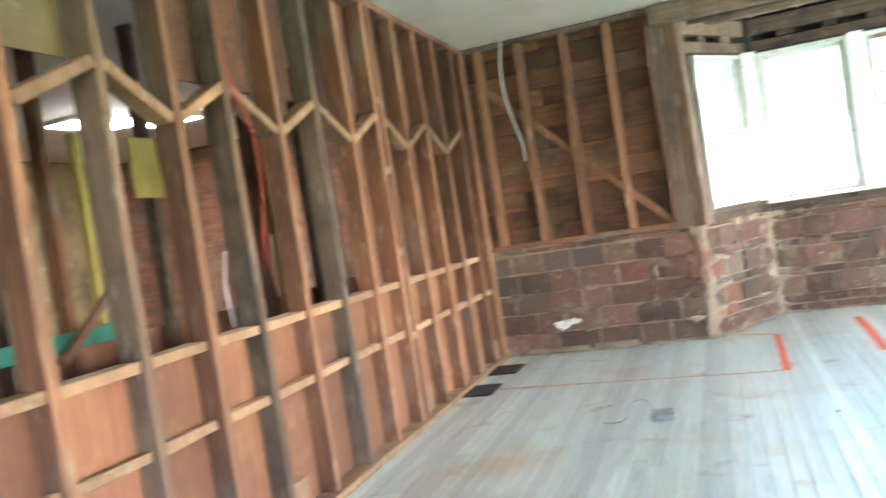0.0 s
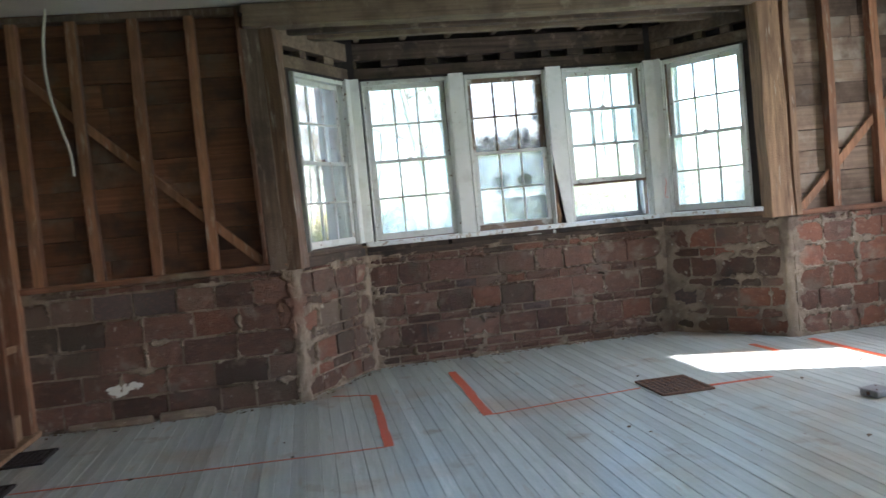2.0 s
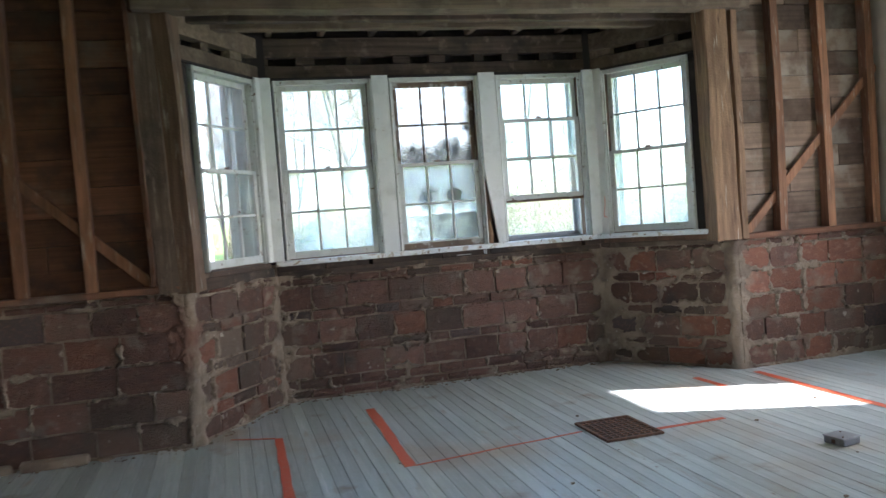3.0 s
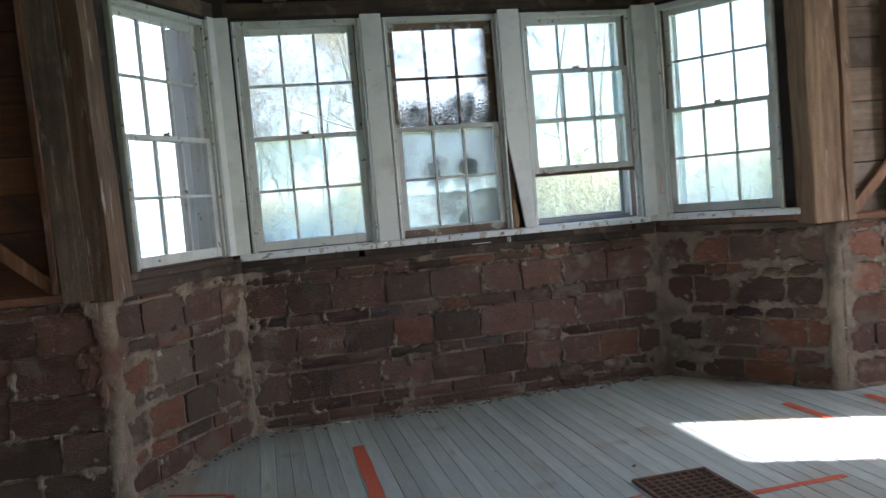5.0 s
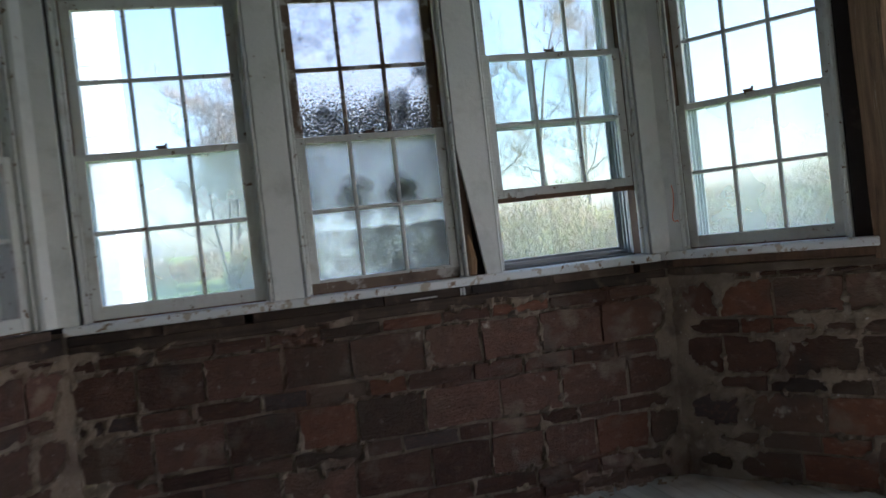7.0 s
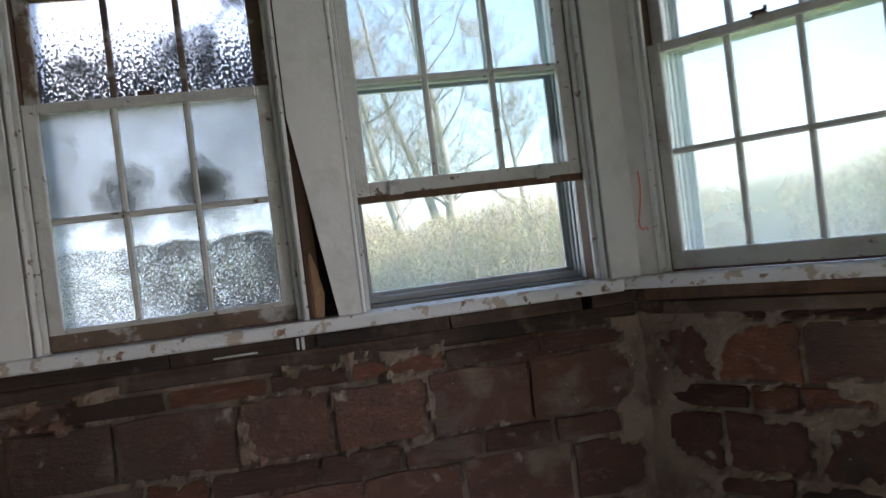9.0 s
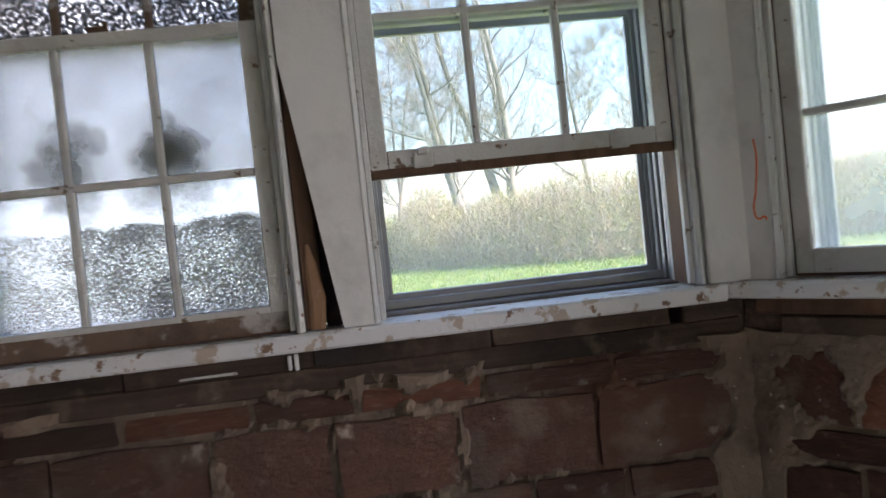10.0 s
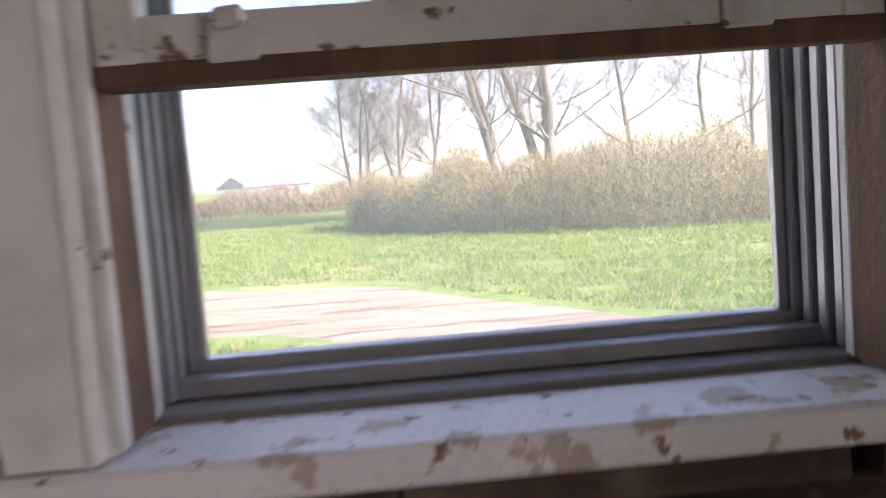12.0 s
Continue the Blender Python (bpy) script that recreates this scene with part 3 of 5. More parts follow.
def timber(name, p, q, wide, deep, normal, mat, parent, label="", worn=0.003, bow=0.0, front=None):
    """A long timber, cut in lengths so that it can bow and its edges run unevenly."""
    p, q, n = Vector(p), Vector(q), Vector(normal).normalized()
    d = q - p
    steps = max(2, int(d.length / 0.3))
    z = d.normalized()
    x = n.cross(z).normalized()
    y = z.cross(x)
    c = 0.006
    ring = [(-wide / 2 + c, -deep / 2), (wide / 2 - c, -deep / 2), (wide / 2, -deep / 2 + c), (wide / 2, deep / 2 - c),
            (wide / 2 - c, deep / 2), (-wide / 2 + c, deep / 2), (-wide / 2, deep / 2 - c), (-wide / 2, -deep / 2 + c)]
    verts, faces = [], []
    side = random.uniform(-bow, bow)
    for i in range(steps + 1):
        f = i / steps
        off = x * (side * math.sin(math.pi * f))
        for u, v in ring:
            verts.append(p + d * f + off + x * (u + random.uniform(-worn, worn)) + y * (v + random.uniform(-worn, worn)))
    for i in range(steps):
        for j in range(8):
            a, b = i * 8 + j, i * 8 + (j + 1) % 8
            faces.append((a, b, b + 8, a + 8))
    faces += [tuple(range(7, -1, -1)), tuple(range(steps * 8, steps * 8 + 8))]
    me = bpy.data.meshes.new(name)
    me.from_pydata([tuple(v - p) for v in verts], [], faces)
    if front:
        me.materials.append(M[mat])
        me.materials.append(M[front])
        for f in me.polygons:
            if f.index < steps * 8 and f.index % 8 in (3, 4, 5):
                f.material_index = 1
    return part(name, me, mat, parent, label, at=Matrix.Translation(p))


def tube(name, points, radius, mat, parent=None, label=""):
    """A bent wire through some points."""
    cu = bpy.data.curves.new(name, "CURVE")
    cu.dimensions, cu.bevel_depth, cu.bevel_resolution = "3D", radius, 2
    sp = cu.splines.new("BEZIER")
    sp.bezier_points.add(len(points) - 1)
    for b, p in zip(sp.bezier_points, points):
        b.co, b.handle_left_type, b.handle_right_type = p, "AUTO", "AUTO"
    ob = new(name, cu)
    me = bpy.data.meshes.new_from_object(ob)
    bpy.data.objects.remove(ob)
    return part(name, me, mat, parent, label, smooth=True)


# ---- plan ----
XL, YB, YC = -2.57, 7.325, 8.283          # stud wall, back wall, middle of the bay
TOP = 3.04                                 # ceiling
BLO, BLI = Vector((-0.634, YB, 0)), Vector((0.02, YC, 0))
BRI, BRO = Vector((2.885, YC, 0)), Vector((3.582, YB, 0))
XR, YS = 5.06, -2.2                         # walls that are never in view

# ---- floor and ceiling ----
floor = part("floor", box(XL - 6.2, YS, -0.25, XR + 0.2, YC + 0.3, -0.022), "subfloor")
tagged(floor, "worn floor of narrow painted boards, pale grey", "floor", kind="structure")
ceiling = part("ceiling", box(XL - 0.2, YS, TOP, XR + 0.2, YB - 0.02, TOP + 0.12), "ceiling")
tagged(ceiling, "plain off-white painted ceiling with stained patches", "ceiling", kind="structure")


def frame_at(origin, along):
    """A wall's own axes: x along it, y out of the room, z up."""
    a = Vector(along).normalized()
    return Matrix.Translation(origin) @ Matrix((a, (-a.y, a.x, 0), (0, 0, 1))).transposed().to_4x4()


# added above the ceiling to stop sky light leaking in over the wall
cap = part("wall_cap", box(XL - 0.2, YB - 0.03, TOP + 0.122, XR + 0.2, YB + 0.135, TOP + 0.155), "dark")
tagged(cap, "dark board added to stop light leaking in over the back wall", "trim", kind="structure")


# ---- clay tile masonry ----
def brick_mesh(seed):
    """One rough clay tile of unit size, front at y = 0, chipped and out of true."""
    rng = random.Random(seed)
    bm = bmesh.new()
    n, rows = 4, []
    for j in range(3):
        row = []
        for i in range(n):
            u, w = i / (n - 1), j / 2
            edge = i in (0, n - 1) or j in (0, 2)
            row.append(bm.verts.new((u - 0.5 + rng.uniform(-0.016, 0.016), rng.uniform(-0.10, 0.06) + (0.14 if edge else 0), w - 0.5 + rng.uniform(-0.035, 0.035))))
        rows.append(row)
    for j in range(2):
        for i in range(n - 1):
            bm.faces.new((rows[j][i], rows[j][i + 1], rows[j + 1][i + 1], rows[j + 1][i]))
    rim = rows[0] + [rows[1][n - 1]] + rows[2][::-1] + [rows[1][0]]
    back = [bm.verts.new((v.co.x, 1.0, v.co.z)) for v in rim]
    for i in range(len(rim)):
        k = (i + 1) % len(rim)
        bm.faces.new((rim[k], rim[i], back[i], back[k]))
    me = bpy.data.meshes.new("brick")
    bm.to_mesh(me)
    bm.free()
    return me


BRICKS = {}
for kind_of in ("brick", "soot", "limed", "warm"):
    BRICKS[kind_of] = [brick_mesh(i) for i in range(14)]
    for me in BRICKS[kind_of]:
        me.materials.append(M[kind_of])


def mortar_sheet(length, height, seed, laid, smear, ends, inward, deep=0.30):
    """The wall's core with its mortar face: sunk in the joints, smeared over the tiles beside some of them, built up at the ends."""
    nx, nz = int(length / 0.0135), int(height / 0.0135)
    rows = {}
    for kind, k, a, b, z, h, out in laid:
        rows.setdefault((z, z + h), []).append((a, b))
    verts, faces = [], []
    for j in range(nz + 1):
        z = -0.06 + (height + 0.06) * j / nz
        course = next((c for c in rows if c[0] <= z < c[1]), None)
        dz = min(z - course[0], course[1] - z) if course else 0.0
        for i in range(nx + 1):
            x = length * i / nx
            d = dz
            for a, b in rows.get(course, ()):
                if a <= x < b:
                    d = min(dz, x - a, b - x)
            wide = 0.8 * noise.noise((x * 2.6 + seed, z * 4.4, 7)) + 0.6 * noise.noise((x * 9, z * 12 + seed, 3)) + 0.45 * noise.noise((x * 26, z * 30, seed + 5))
            cover = smear + wide * 0.62 - d * 10.0
            near_end = max(ends[0] * math.exp(-(x / 0.10) ** 2), ends[1] * math.exp(-((length - x) / 0.10) ** 2))
            cover += near_end * (1.1 + 0.9 * noise.noise((x * 7, z * 7, seed + 9)))
            f = min(1.0, max(0.0, (cover + 0.10) / 0.20))
            f = f * f * (3 - 2 * f)
            rough = noise.noise((x * 31, z * 31, seed)) * 0.004 + noise.noise((x * 60, z * 60, seed)) * 0.0025
            y = 0.012 + noise.noise((x * 9 + seed, z * 9, 0.3)) * 0.007 - f * (0.030 + 0.006 * wide) + rough
            verts.append((x, 0.011 if (i == 0 and not inward[0]) or (i == nx and not inward[1]) else y, z + (noise.noise((x * 7, seed, 1)) * 0.018 if j == nz else 0)))
    w = nx + 1
    for j in range(nz):
        for i in range(nx):
            faces.append((j * w + i, j * w + i + 1, (j + 1) * w + i + 1, (j + 1) * w + i))
    k = len(verts)
    verts += [(0, deep, -0.06), (length, deep, -0.06), (length, deep, height), (0, deep, height)]
    faces += [(k + 1, k, k + 3, k + 2), tuple(range(0, w)) [::-1] + (k, k + 1), tuple(nz * w + i for i in range(w)) + (k + 2, k + 3),
              tuple(j * w for j in range(nz + 1)) + (k + 3, k), tuple(j * w + nx for j in range(nz, -1, -1)) + (k + 1, k + 2)]
    me = bpy.data.meshes.new("masonry")
    me.from_pydata(verts, [], faces)
    return me


WALLS = []


def masonry(name, p, q, height, courses, long, seed, label, odd=(), smear=0.1, ends=(1, 1), warm=(0.0, 0.0), inward=(False, False)):
    """A low wall from p to q. courses: heights from the floor up. odd: (course, piece, kind) of tiles that differ.
    smear: how far mortar lies over the tiles. warm: share of orange tiles at the wall's two ends."""
    rng = random.Random(seed)
    length = (q - p).length
    z, laid = 0.015, []
    for c, h in enumerate(courses):
        x, i = (-rng.uniform(0.02, long * 0.9) if c % 2 else -rng.uniform(0.0, 0.05)), 0
        while x < length - 0.03:
            w = long * rng.uniform(0.72, 1.12) * (1.0 if h > 0.12 else rng.uniform(0.6, 1.0))
            a, b = max(x, 0.004), min(x + w, length - 0.004)
            if length - b < 0.07:
                b = length - 0.004
                w = length
            if b - a > 0.03:
                share = warm[0] + (warm[1] - warm[0]) * (a + b) / 2 / length
                kind = next((k for cc, ii, k in odd if cc == c and ii == i), "warm" if rng.random() < share else "soot" if rng.random() < 0.03 else "brick")
                laid.append((kind, rng.randrange(14), a, b, z, min(h, height - z - 0.004), rng.uniform(-0.016, -0.001)))
            x += w
            i += 1
        z += h
    ob = part(name, mortar_sheet(length, height, seed, laid, smear, ends, inward), "mortar", at=frame_at(p, q - p), smooth=False)
    tagged(ob, label, "wall", kind="structure")
    WALLS.append((ob, laid))
    return ob


HIGH = [0.185, 0.195, 0.195, 0.20, 0.19, 0.075]
BAYC = [0.072, 0.088, 0.19, 0.078, 0.20, 0.088, 0.20, 0.068]
BAYS = [0.14, 0.09, 0.19, 0.085, 0.195, 0.085, 0.19, 0.07]
corner = Vector((XL - 0.14, YB, 0))
masonry("wall_north_west", corner, BLO, 1.04, HIGH, 0.36, 3, "low wall of red hollow clay tiles with crumbling mortar", [(4, 2, "soot")], smear=-0.06, ends=(0, 0.5), warm=(0.10, 0.0))
masonry("wall_bay_west", BLO, BLI, 1.03, BAYS, 0.31, 5, "angled bay wall of chipped red clay tiles, smeared mortar", smear=-0.01, ends=(1.1, 0.7), warm=(0.25, 0.05), inward=(False, True))
masonry("wall_bay_north", BLI, BRI, 1.02, BAYC, 0.34, 7, "bay wall of red clay tiles under the windows, smeared mortar", [(3, 6, "soot"), (5, 1, "soot")], smear=-0.06, ends=(0.3, 0.8), warm=(0.05, 0.04), inward=(True, True))
masonry("wall_bay_east", BRI, BRO, 1.03, BAYS, 0.33, 9, "angled bay wall of red clay tiles, patched with mortar", smear=0.12, ends=(1.1, 0.5), warm=(0.0, 0.6), inward=(True, False))
masonry("wall_north_east", BRO, Vector((XR, YB, 0)), 1.05, HIGH, 0.36, 11, "low wall of warm red clay tiles under bare studs", smear=0.08, ends=(0.6, 0), warm=(0.6, 0.3))


def rough_corner(p, height, seed, parent_wall):
    """A lumpy coat of mortar down an outer corner of the masonry."""
    verts, faces, n, rows = [], [], 16, int(height / 0.022)
    for j in range(rows + 1):
        z = -0.02 + (height + 0.02) * j / rows
        for i in range(n):
            a = 2 * math.pi * i / n
            u, v = math.cos(a), math.sin(a)
            r = 0.062 + 0.022 * noise.noise((u * 0.9 + seed, v * 0.9, z * 6)) + 0.012 * noise.noise((u * 2.5, v * 2.5 + seed, z * 17)) + 0.006 * noise.noise((u * 6, v * 6, z * 45 + seed))
            verts.append((p.x + u * r, p.y + 0.042 + v * r * 0.9, z))
    for j in range(rows):
        for i in range(n):
            k = (i + 1) % n
            faces.append((j * n + i, j * n + k, (j + 1) * n + k, (j + 1) * n + i))
    faces.append(tuple(rows * n + i for i in range(n)))
    me = bpy.data.meshes.new("rough_corner")
    me.from_pydata(verts, [], faces)
    ob = part("rough_corner", me, "mortar", parent_wall, "crumbling tan mortar down the corner", smooth=True)
    ob.matrix_basis = parent_wall.matrix_basis.inverted()
    return ob


rough_corner(BLO, 1.03, 3.0, WALLS[1][0])
rough_corner(BRO, 1.04, 8.0, WALLS[3][0])


# ---- framing over the back wall ----
def framed_wall(name, x0, x1, studs, brace, label, boards="sheath"):
    wall = thing(name, label, "wall", kind="structure")
    timber("plate", (x0, YB + 0.02, 1.065), (x1, YB + 0.02, 1.065), 0.13, 0.045, (0, 0, 1), "sheath", wall)
    timber("top_plate", (x0, YB + 0.03, TOP - 0.03), (x1, YB + 0.03, TOP - 0.03), 0.10, 0.05, (0, 0, 1), "old", wall)
    for i, x in enumerate(studs):
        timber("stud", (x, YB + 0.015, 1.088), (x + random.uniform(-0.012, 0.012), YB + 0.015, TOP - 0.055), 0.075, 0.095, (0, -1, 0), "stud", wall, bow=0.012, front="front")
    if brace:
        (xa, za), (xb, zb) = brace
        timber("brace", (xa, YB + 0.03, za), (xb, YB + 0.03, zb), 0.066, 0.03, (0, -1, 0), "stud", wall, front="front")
    z, i = 1.02, 0
    while z < TOP + 0.1:
        h = random.uniform(0.17, 0.215)
        cut = x0 + (x1 - x0) * random.uniform(0.25, 0.75)
        for a, b in ((x0, cut), (cut, x1)):
            part("sheathing_board", box(a + 0.002, 0, -h / 2 + 0.002, b - 0.002, 0.022, h / 2 - 0.002, bevel=0.003, worn=0.003), boards, wall,
                 at=pose(0, YB + 0.068 + random.uniform(0, 0.006), z + h / 2))
        z += h
        i += 1
    part("outer_skin", box(x0, YB + 0.10, 0.9, x1, YB + 0.13, TOP + 0.15), "dark", wall)
    return wall


framed_wall("wall_framing_north_west", XL - 0.14, -0.66, [-2.44, -2.02, -1.605, -1.195], ((-2.46, 2.66), (-0.83, 1.10)),
            "bare studs with a diagonal brace over brown sheathing boards")
framed_wall("wall_framing_north_east", 3.66, XR, [4.03, 4.50, 4.95], ((3.72, 1.10), (5.06, 2.40)), "bare studs with a diagonal brace over pale sheathing boards", "pale_sheath")

# ---- bay: posts, lintels, roof joists ----
bay = thing("bay_framing", "old dark timber posts, lintels and joists over the bay", "framing", kind="structure")
timber("post", (-0.725, YB + 0.035, 1.04), (-0.765, YB + 0.035, 2.86), 0.14, 0.17, (0, 1, 0), "old", bay, "weathered old corner post", 0.006)
timber("post", (-0.580, YB + 0.04, 1.03), (-0.622, YB + 0.04, 2.86), 0.125, 0.18, (0.3, 1, 0), "post", bay, "post with flaking whitewash", 0.006)
timber("post_strip", (-0.815, YB - 0.03, 1.09), (-0.845, YB - 0.03, TOP - 0.02), 0.035, 0.05, (0, 1, 0), "stud", bay)
timber("post", (3.515, YB + 0.05, 1.05), (3.495, YB + 0.05, 2.88), 0.195, 0.21, (0.15, 1, 0), "split", bay, "pale split corner post", 0.007)
timber("post", (3.652, YB + 0.02, 1.05), (3.655, YB + 0.02, TOP - 0.02), 0.06, 0.14, (0, 1, 0), "split", bay, "", 0.006)
timber("header_beam", (-0.80, YB - 0.04, 2.945), (3.75, YB - 0.04, 2.945), 0.17, 0.17, (0, 1, 0), "beam", bay, "heavy weathered header beam", 0.006)
timber("joist", (-0.50, YB + 0.26, 2.915), (3.40, YB + 0.26, 2.915), 0.10, 0.07, (0, 1, 0), "lintel", bay, "", 0.005)
timber("joist", (-0.42, YB + 0.50, 2.895), (3.35, YB + 0.50, 2.895), 0.055, 0.09, (0, 1, 0), "beam", bay, "", 0.005)
part("bay_ceiling", box(-0.9, YB + 0.06, TOP, 3.8, YC + 0.4, TOP + 0.03), "beam", bay)
for i in range(9):
    timber("rafter", (-0.3 + 0.42 * i, YB + 0.08, 2.99), (-0.3 + 0.42 * i, YC + 0.1, 2.99), 0.05, 0.09, (0, 0, 1), "beam", bay)


def lintel(p, q, mat):
    """A built-up lintel: two planks with a slotted gap between them."""
    d = (q - p)
    n = Vector((-d.y, d.x, 0)).normalized()
    L = d.length
    at = lambda s, z, o=0.0: p + d * (s / L) + n * o + Vector((0, 0, z))
    timber("lintel_plank", at(0, 2.645, 0.06), at(L, 2.645, 0.06), 0.115, 0.10, n, mat, bay, "", 0.005)
    timber("lintel_plank", at(0, 2.845, 0.05), at(L, 2.845, 0.05), 0.15, 0.09, n, mat, bay, "", 0.005)
    s = 0.0
    while s < L - 0.05:
        w = random.uniform(0.07, 0.22)
        e = min(s + w, L)
        timber("block", at(s, 2.737, 0.05), at(e, 2.737, 0.05), 0.062, 0.08, n, mat, bay)
        s = e + random.uniform(0.16, 0.30)
    part("lintel_back", bar(at(-0.05, 2.80, 0.20), at(L + 0.05, 2.80, 0.20), 0.46, 0.10, n), "dark", bay)


lintel(BLO + Vector((0.03, 0.05, 0)), BLI, "beam")
lintel(BLI + Vector((0, 0.01, 0)), BRI + Vector((0, 0.01, 0)), "lintel")
lintel(BRI, BRO - Vector((0.03, -0.05, 0)), "beam")


# ---- windows ----
def sash(bm, u0, u1, z0, z1, y, cols=3, rows=2, low=0.055, deep=0.036, stile=0.042, top=0.035):
    """A sash in bm; returns the openings of its panes."""
    add_box(bm, u0, y, z0, u0 + stile, y + deep, z1, bevel=0.003)
    add_box(bm, u1 - stile, y, z0, u1, y + deep, z1, bevel=0.003)
    add_box(bm, u0 + stile, y + 0.001, z0, u1 - stile, y + deep - 0.001, z0 + low, bevel=0.003)
    add_box(bm, u0 + stile, y + 0.001, z1 - top, u1 - stile, y + deep - 0.001, z1, bevel=0.003)
    a, b, c, d = u0 + stile, u1 - stile, z0 + low, z1 - top
    for i in range(1, cols):
        u = a + (b - a) * i / cols
        add_box(bm, u - 0.009, y + 0.005, c, u + 0.009, y + deep - 0.005, d, bevel=0.004)
    for j in range(1, rows):
        z = c + (d - c) * j / rows
        add_box(bm, a, y + 0.006, z - 0.009, b, y + deep - 0.006, z + 0.009, bevel=0.004)
    gap = lambda edge: -0.004 if edge else 0.006
    return [(a + (b - a) * i / cols + gap(i == 0), c + (d - c) * j / rows + gap(j == 0), a + (b - a) * (i + 1) / cols - gap(i == cols - 1), c + (d - c) * (j + 1) / rows - gap(j == rows - 1))
            for j in range(rows) for i in range(cols)]


def window(name, m, u0, u1, label, raised=0.0, paint="sash", glass=("glass", "glass"), z0=1.152, z1=2.575, liner="jamb", storm=True):
    """A double-hung window in the wall frame m (x along, y outwards), with six panes over six."""
    w = thing(name, label, "window", m, "structure")
    f = bmesh.new()
    add_box(f, u0 - 0.018, 0.0, z0 - 0.01, u0, 0.19, z1, bevel=0.002)
    add_box(f, u1, 0.0, z0 - 0.01, u1 + 0.018, 0.19, z1, bevel=0.002)
    add_box(f, u0 - 0.018, 0.0, z1 - 0.03, u1 + 0.018, 0.19, z1 + 0.005, bevel=0.002)
    for u in (u0 - 0.021, u1 + 0.001):
        add_box(f, u, -0.020, z0 - 0.006, u + 0.020, 0.006, z1, bevel=0.004)
        add_box(f, u + 0.005, -0.026, z0 - 0.006, u + 0.015, -0.0195, z1, bevel=0.003)
    for u in (u0, u1 - 0.014):
        add_box(f, u, -0.004, z0, u + 0.014, 0.014, z1 - 0.03, bevel=0.002)
        add_box(f, u, 0.092, z0, u + 0.014, 0.108, z1 - 0.03, bevel=0.002)
    part("window_frame", f, "sash", w)
    part("subsill", box(u0 + 0.001, 0.094, z0 - 0.03, u1 - 0.001, 0.215, z0 + 0.004, bevel=0.003), "subsill", w, "grey weathered sub-sill")
    b = bmesh.new()
    add_box(b, u0 + 0.001, 0.0145, z0, u0 + 0.013, 0.0915, z1 - 0.03)
    add_box(b, u1 - 0.013, 0.0145, z0, u1 - 0.001, 0.0915, z1 - 0.03)
    part("jamb_liner", b, liner, w)
    mid = (z0 + z1 - 0.03) / 2 + 0.015
    for nm, a, c, y, lift, gl, low, top in (("upper_sash", mid - 0.022, z1 - 0.03, 0.054, 0, glass[0], 0.030, 0.042), ("lower_sash", z0 + 0.002, mid + 0.006, 0.016, raised, glass[1], 0.058, 0.030)):
        s = bmesh.new()
        holes = sash(s, u0 + 0.014, u1 - 0.014, a + lift, c + lift, y, low=low, top=top)
        so = part(nm, s, "peeled" if (paint == "peeled" and nm == "upper_sash") else "sash", w)
        for k, (p, q, r, t) in enumerate(holes):
            pane = part("pane", box(p, y + 0.018, q, r, y + 0.021, t), gl, so)
            pane.visible_shadow = False
        if nm == "lower_sash":
            part("bare_edge", box(u0 + 0.015, y - 0.001, a + lift - 0.006, u1 - 0.015, y + 0.037, a + lift + (0.017 if raised else 0.001), bevel=0.002, worn=0.001), "jamb", so, "bare brown underside of the rail")
            if raised:
                for lu in (u0 + 0.14, u1 - 0.15):
                    g = bmesh.new()
                    add_box(g, lu - 0.024, y - 0.006, a + lift + 0.012, lu + 0.024, y - 0.0005, a + lift + 0.050, bevel=0.003, worn=0.002)
                    add_box(g, lu - 0.014, y - 0.020, a + lift + 0.040, lu + 0.014, y - 0.005, a + lift + 0.058, bevel=0.004, worn=0.002)
                    part("sash_lift", g, "sash", so, "painted-over sash lift")
            l = bmesh.new()
            uc = (u0 + u1) / 2
            add_box(l, uc - 0.022, y + 0.004, c + lift, uc + 0.022, y + 0.03, c + lift + 0.007, bevel=0.002)
            add_box(l, uc - 0.030, y + 0.012, c + lift + 0.007, uc + 0.012, y + 0.024, c + lift + 0.017, bevel=0.003)
            add_box(l, uc + 0.010, y + 0.010, c + lift + 0.010, uc + 0.020, y + 0.022, c + lift + 0.026, bevel=0.003)
            part("latch", l, "iron", so, "dark iron sash latch")
    if paint == "peeled":
        part("bare_rail", box(u0 + 0.015, 0.0135, z0 + 0.001, u1 - 0.015, 0.0158, z0 + 0.046, worn=0.001), "peeled", w, "bottom rail peeled to bare brown wood")
    if raised:
        sp = part("storm_pane", box(u0 + 0.025, 0.204, z0 + 0.035, u1 - 0.025, 0.207, mid), "dusty", w, "dusty storm pane")
        sp.visible_shadow = False
    if storm:
        s = bmesh.new()
        y = 0.19
        add_box(s, u0, y, z0 + 0.012, u0 + 0.03, y + 0.03, z1, bevel=0.002)
        add_box(s, u1 - 0.03, y, z0 + 0.012, u1, y + 0.03, z1, bevel=0.002)
        add_box(s, u0 + 0.03, y, z0 + 0.012, u1 - 0.03, y + 0.03, z0 + 0.04, bevel=0.002)
        add_box(s, u0 + 0.03, y, z1 - 0.03, u1 - 0.03, y + 0.03, z1, bevel=0.002)
        add_box(s, u0 + 0.03, y + 0.005, mid - 0.012, u1 - 0.03, y + 0.025, mid + 0.012, bevel=0.002)
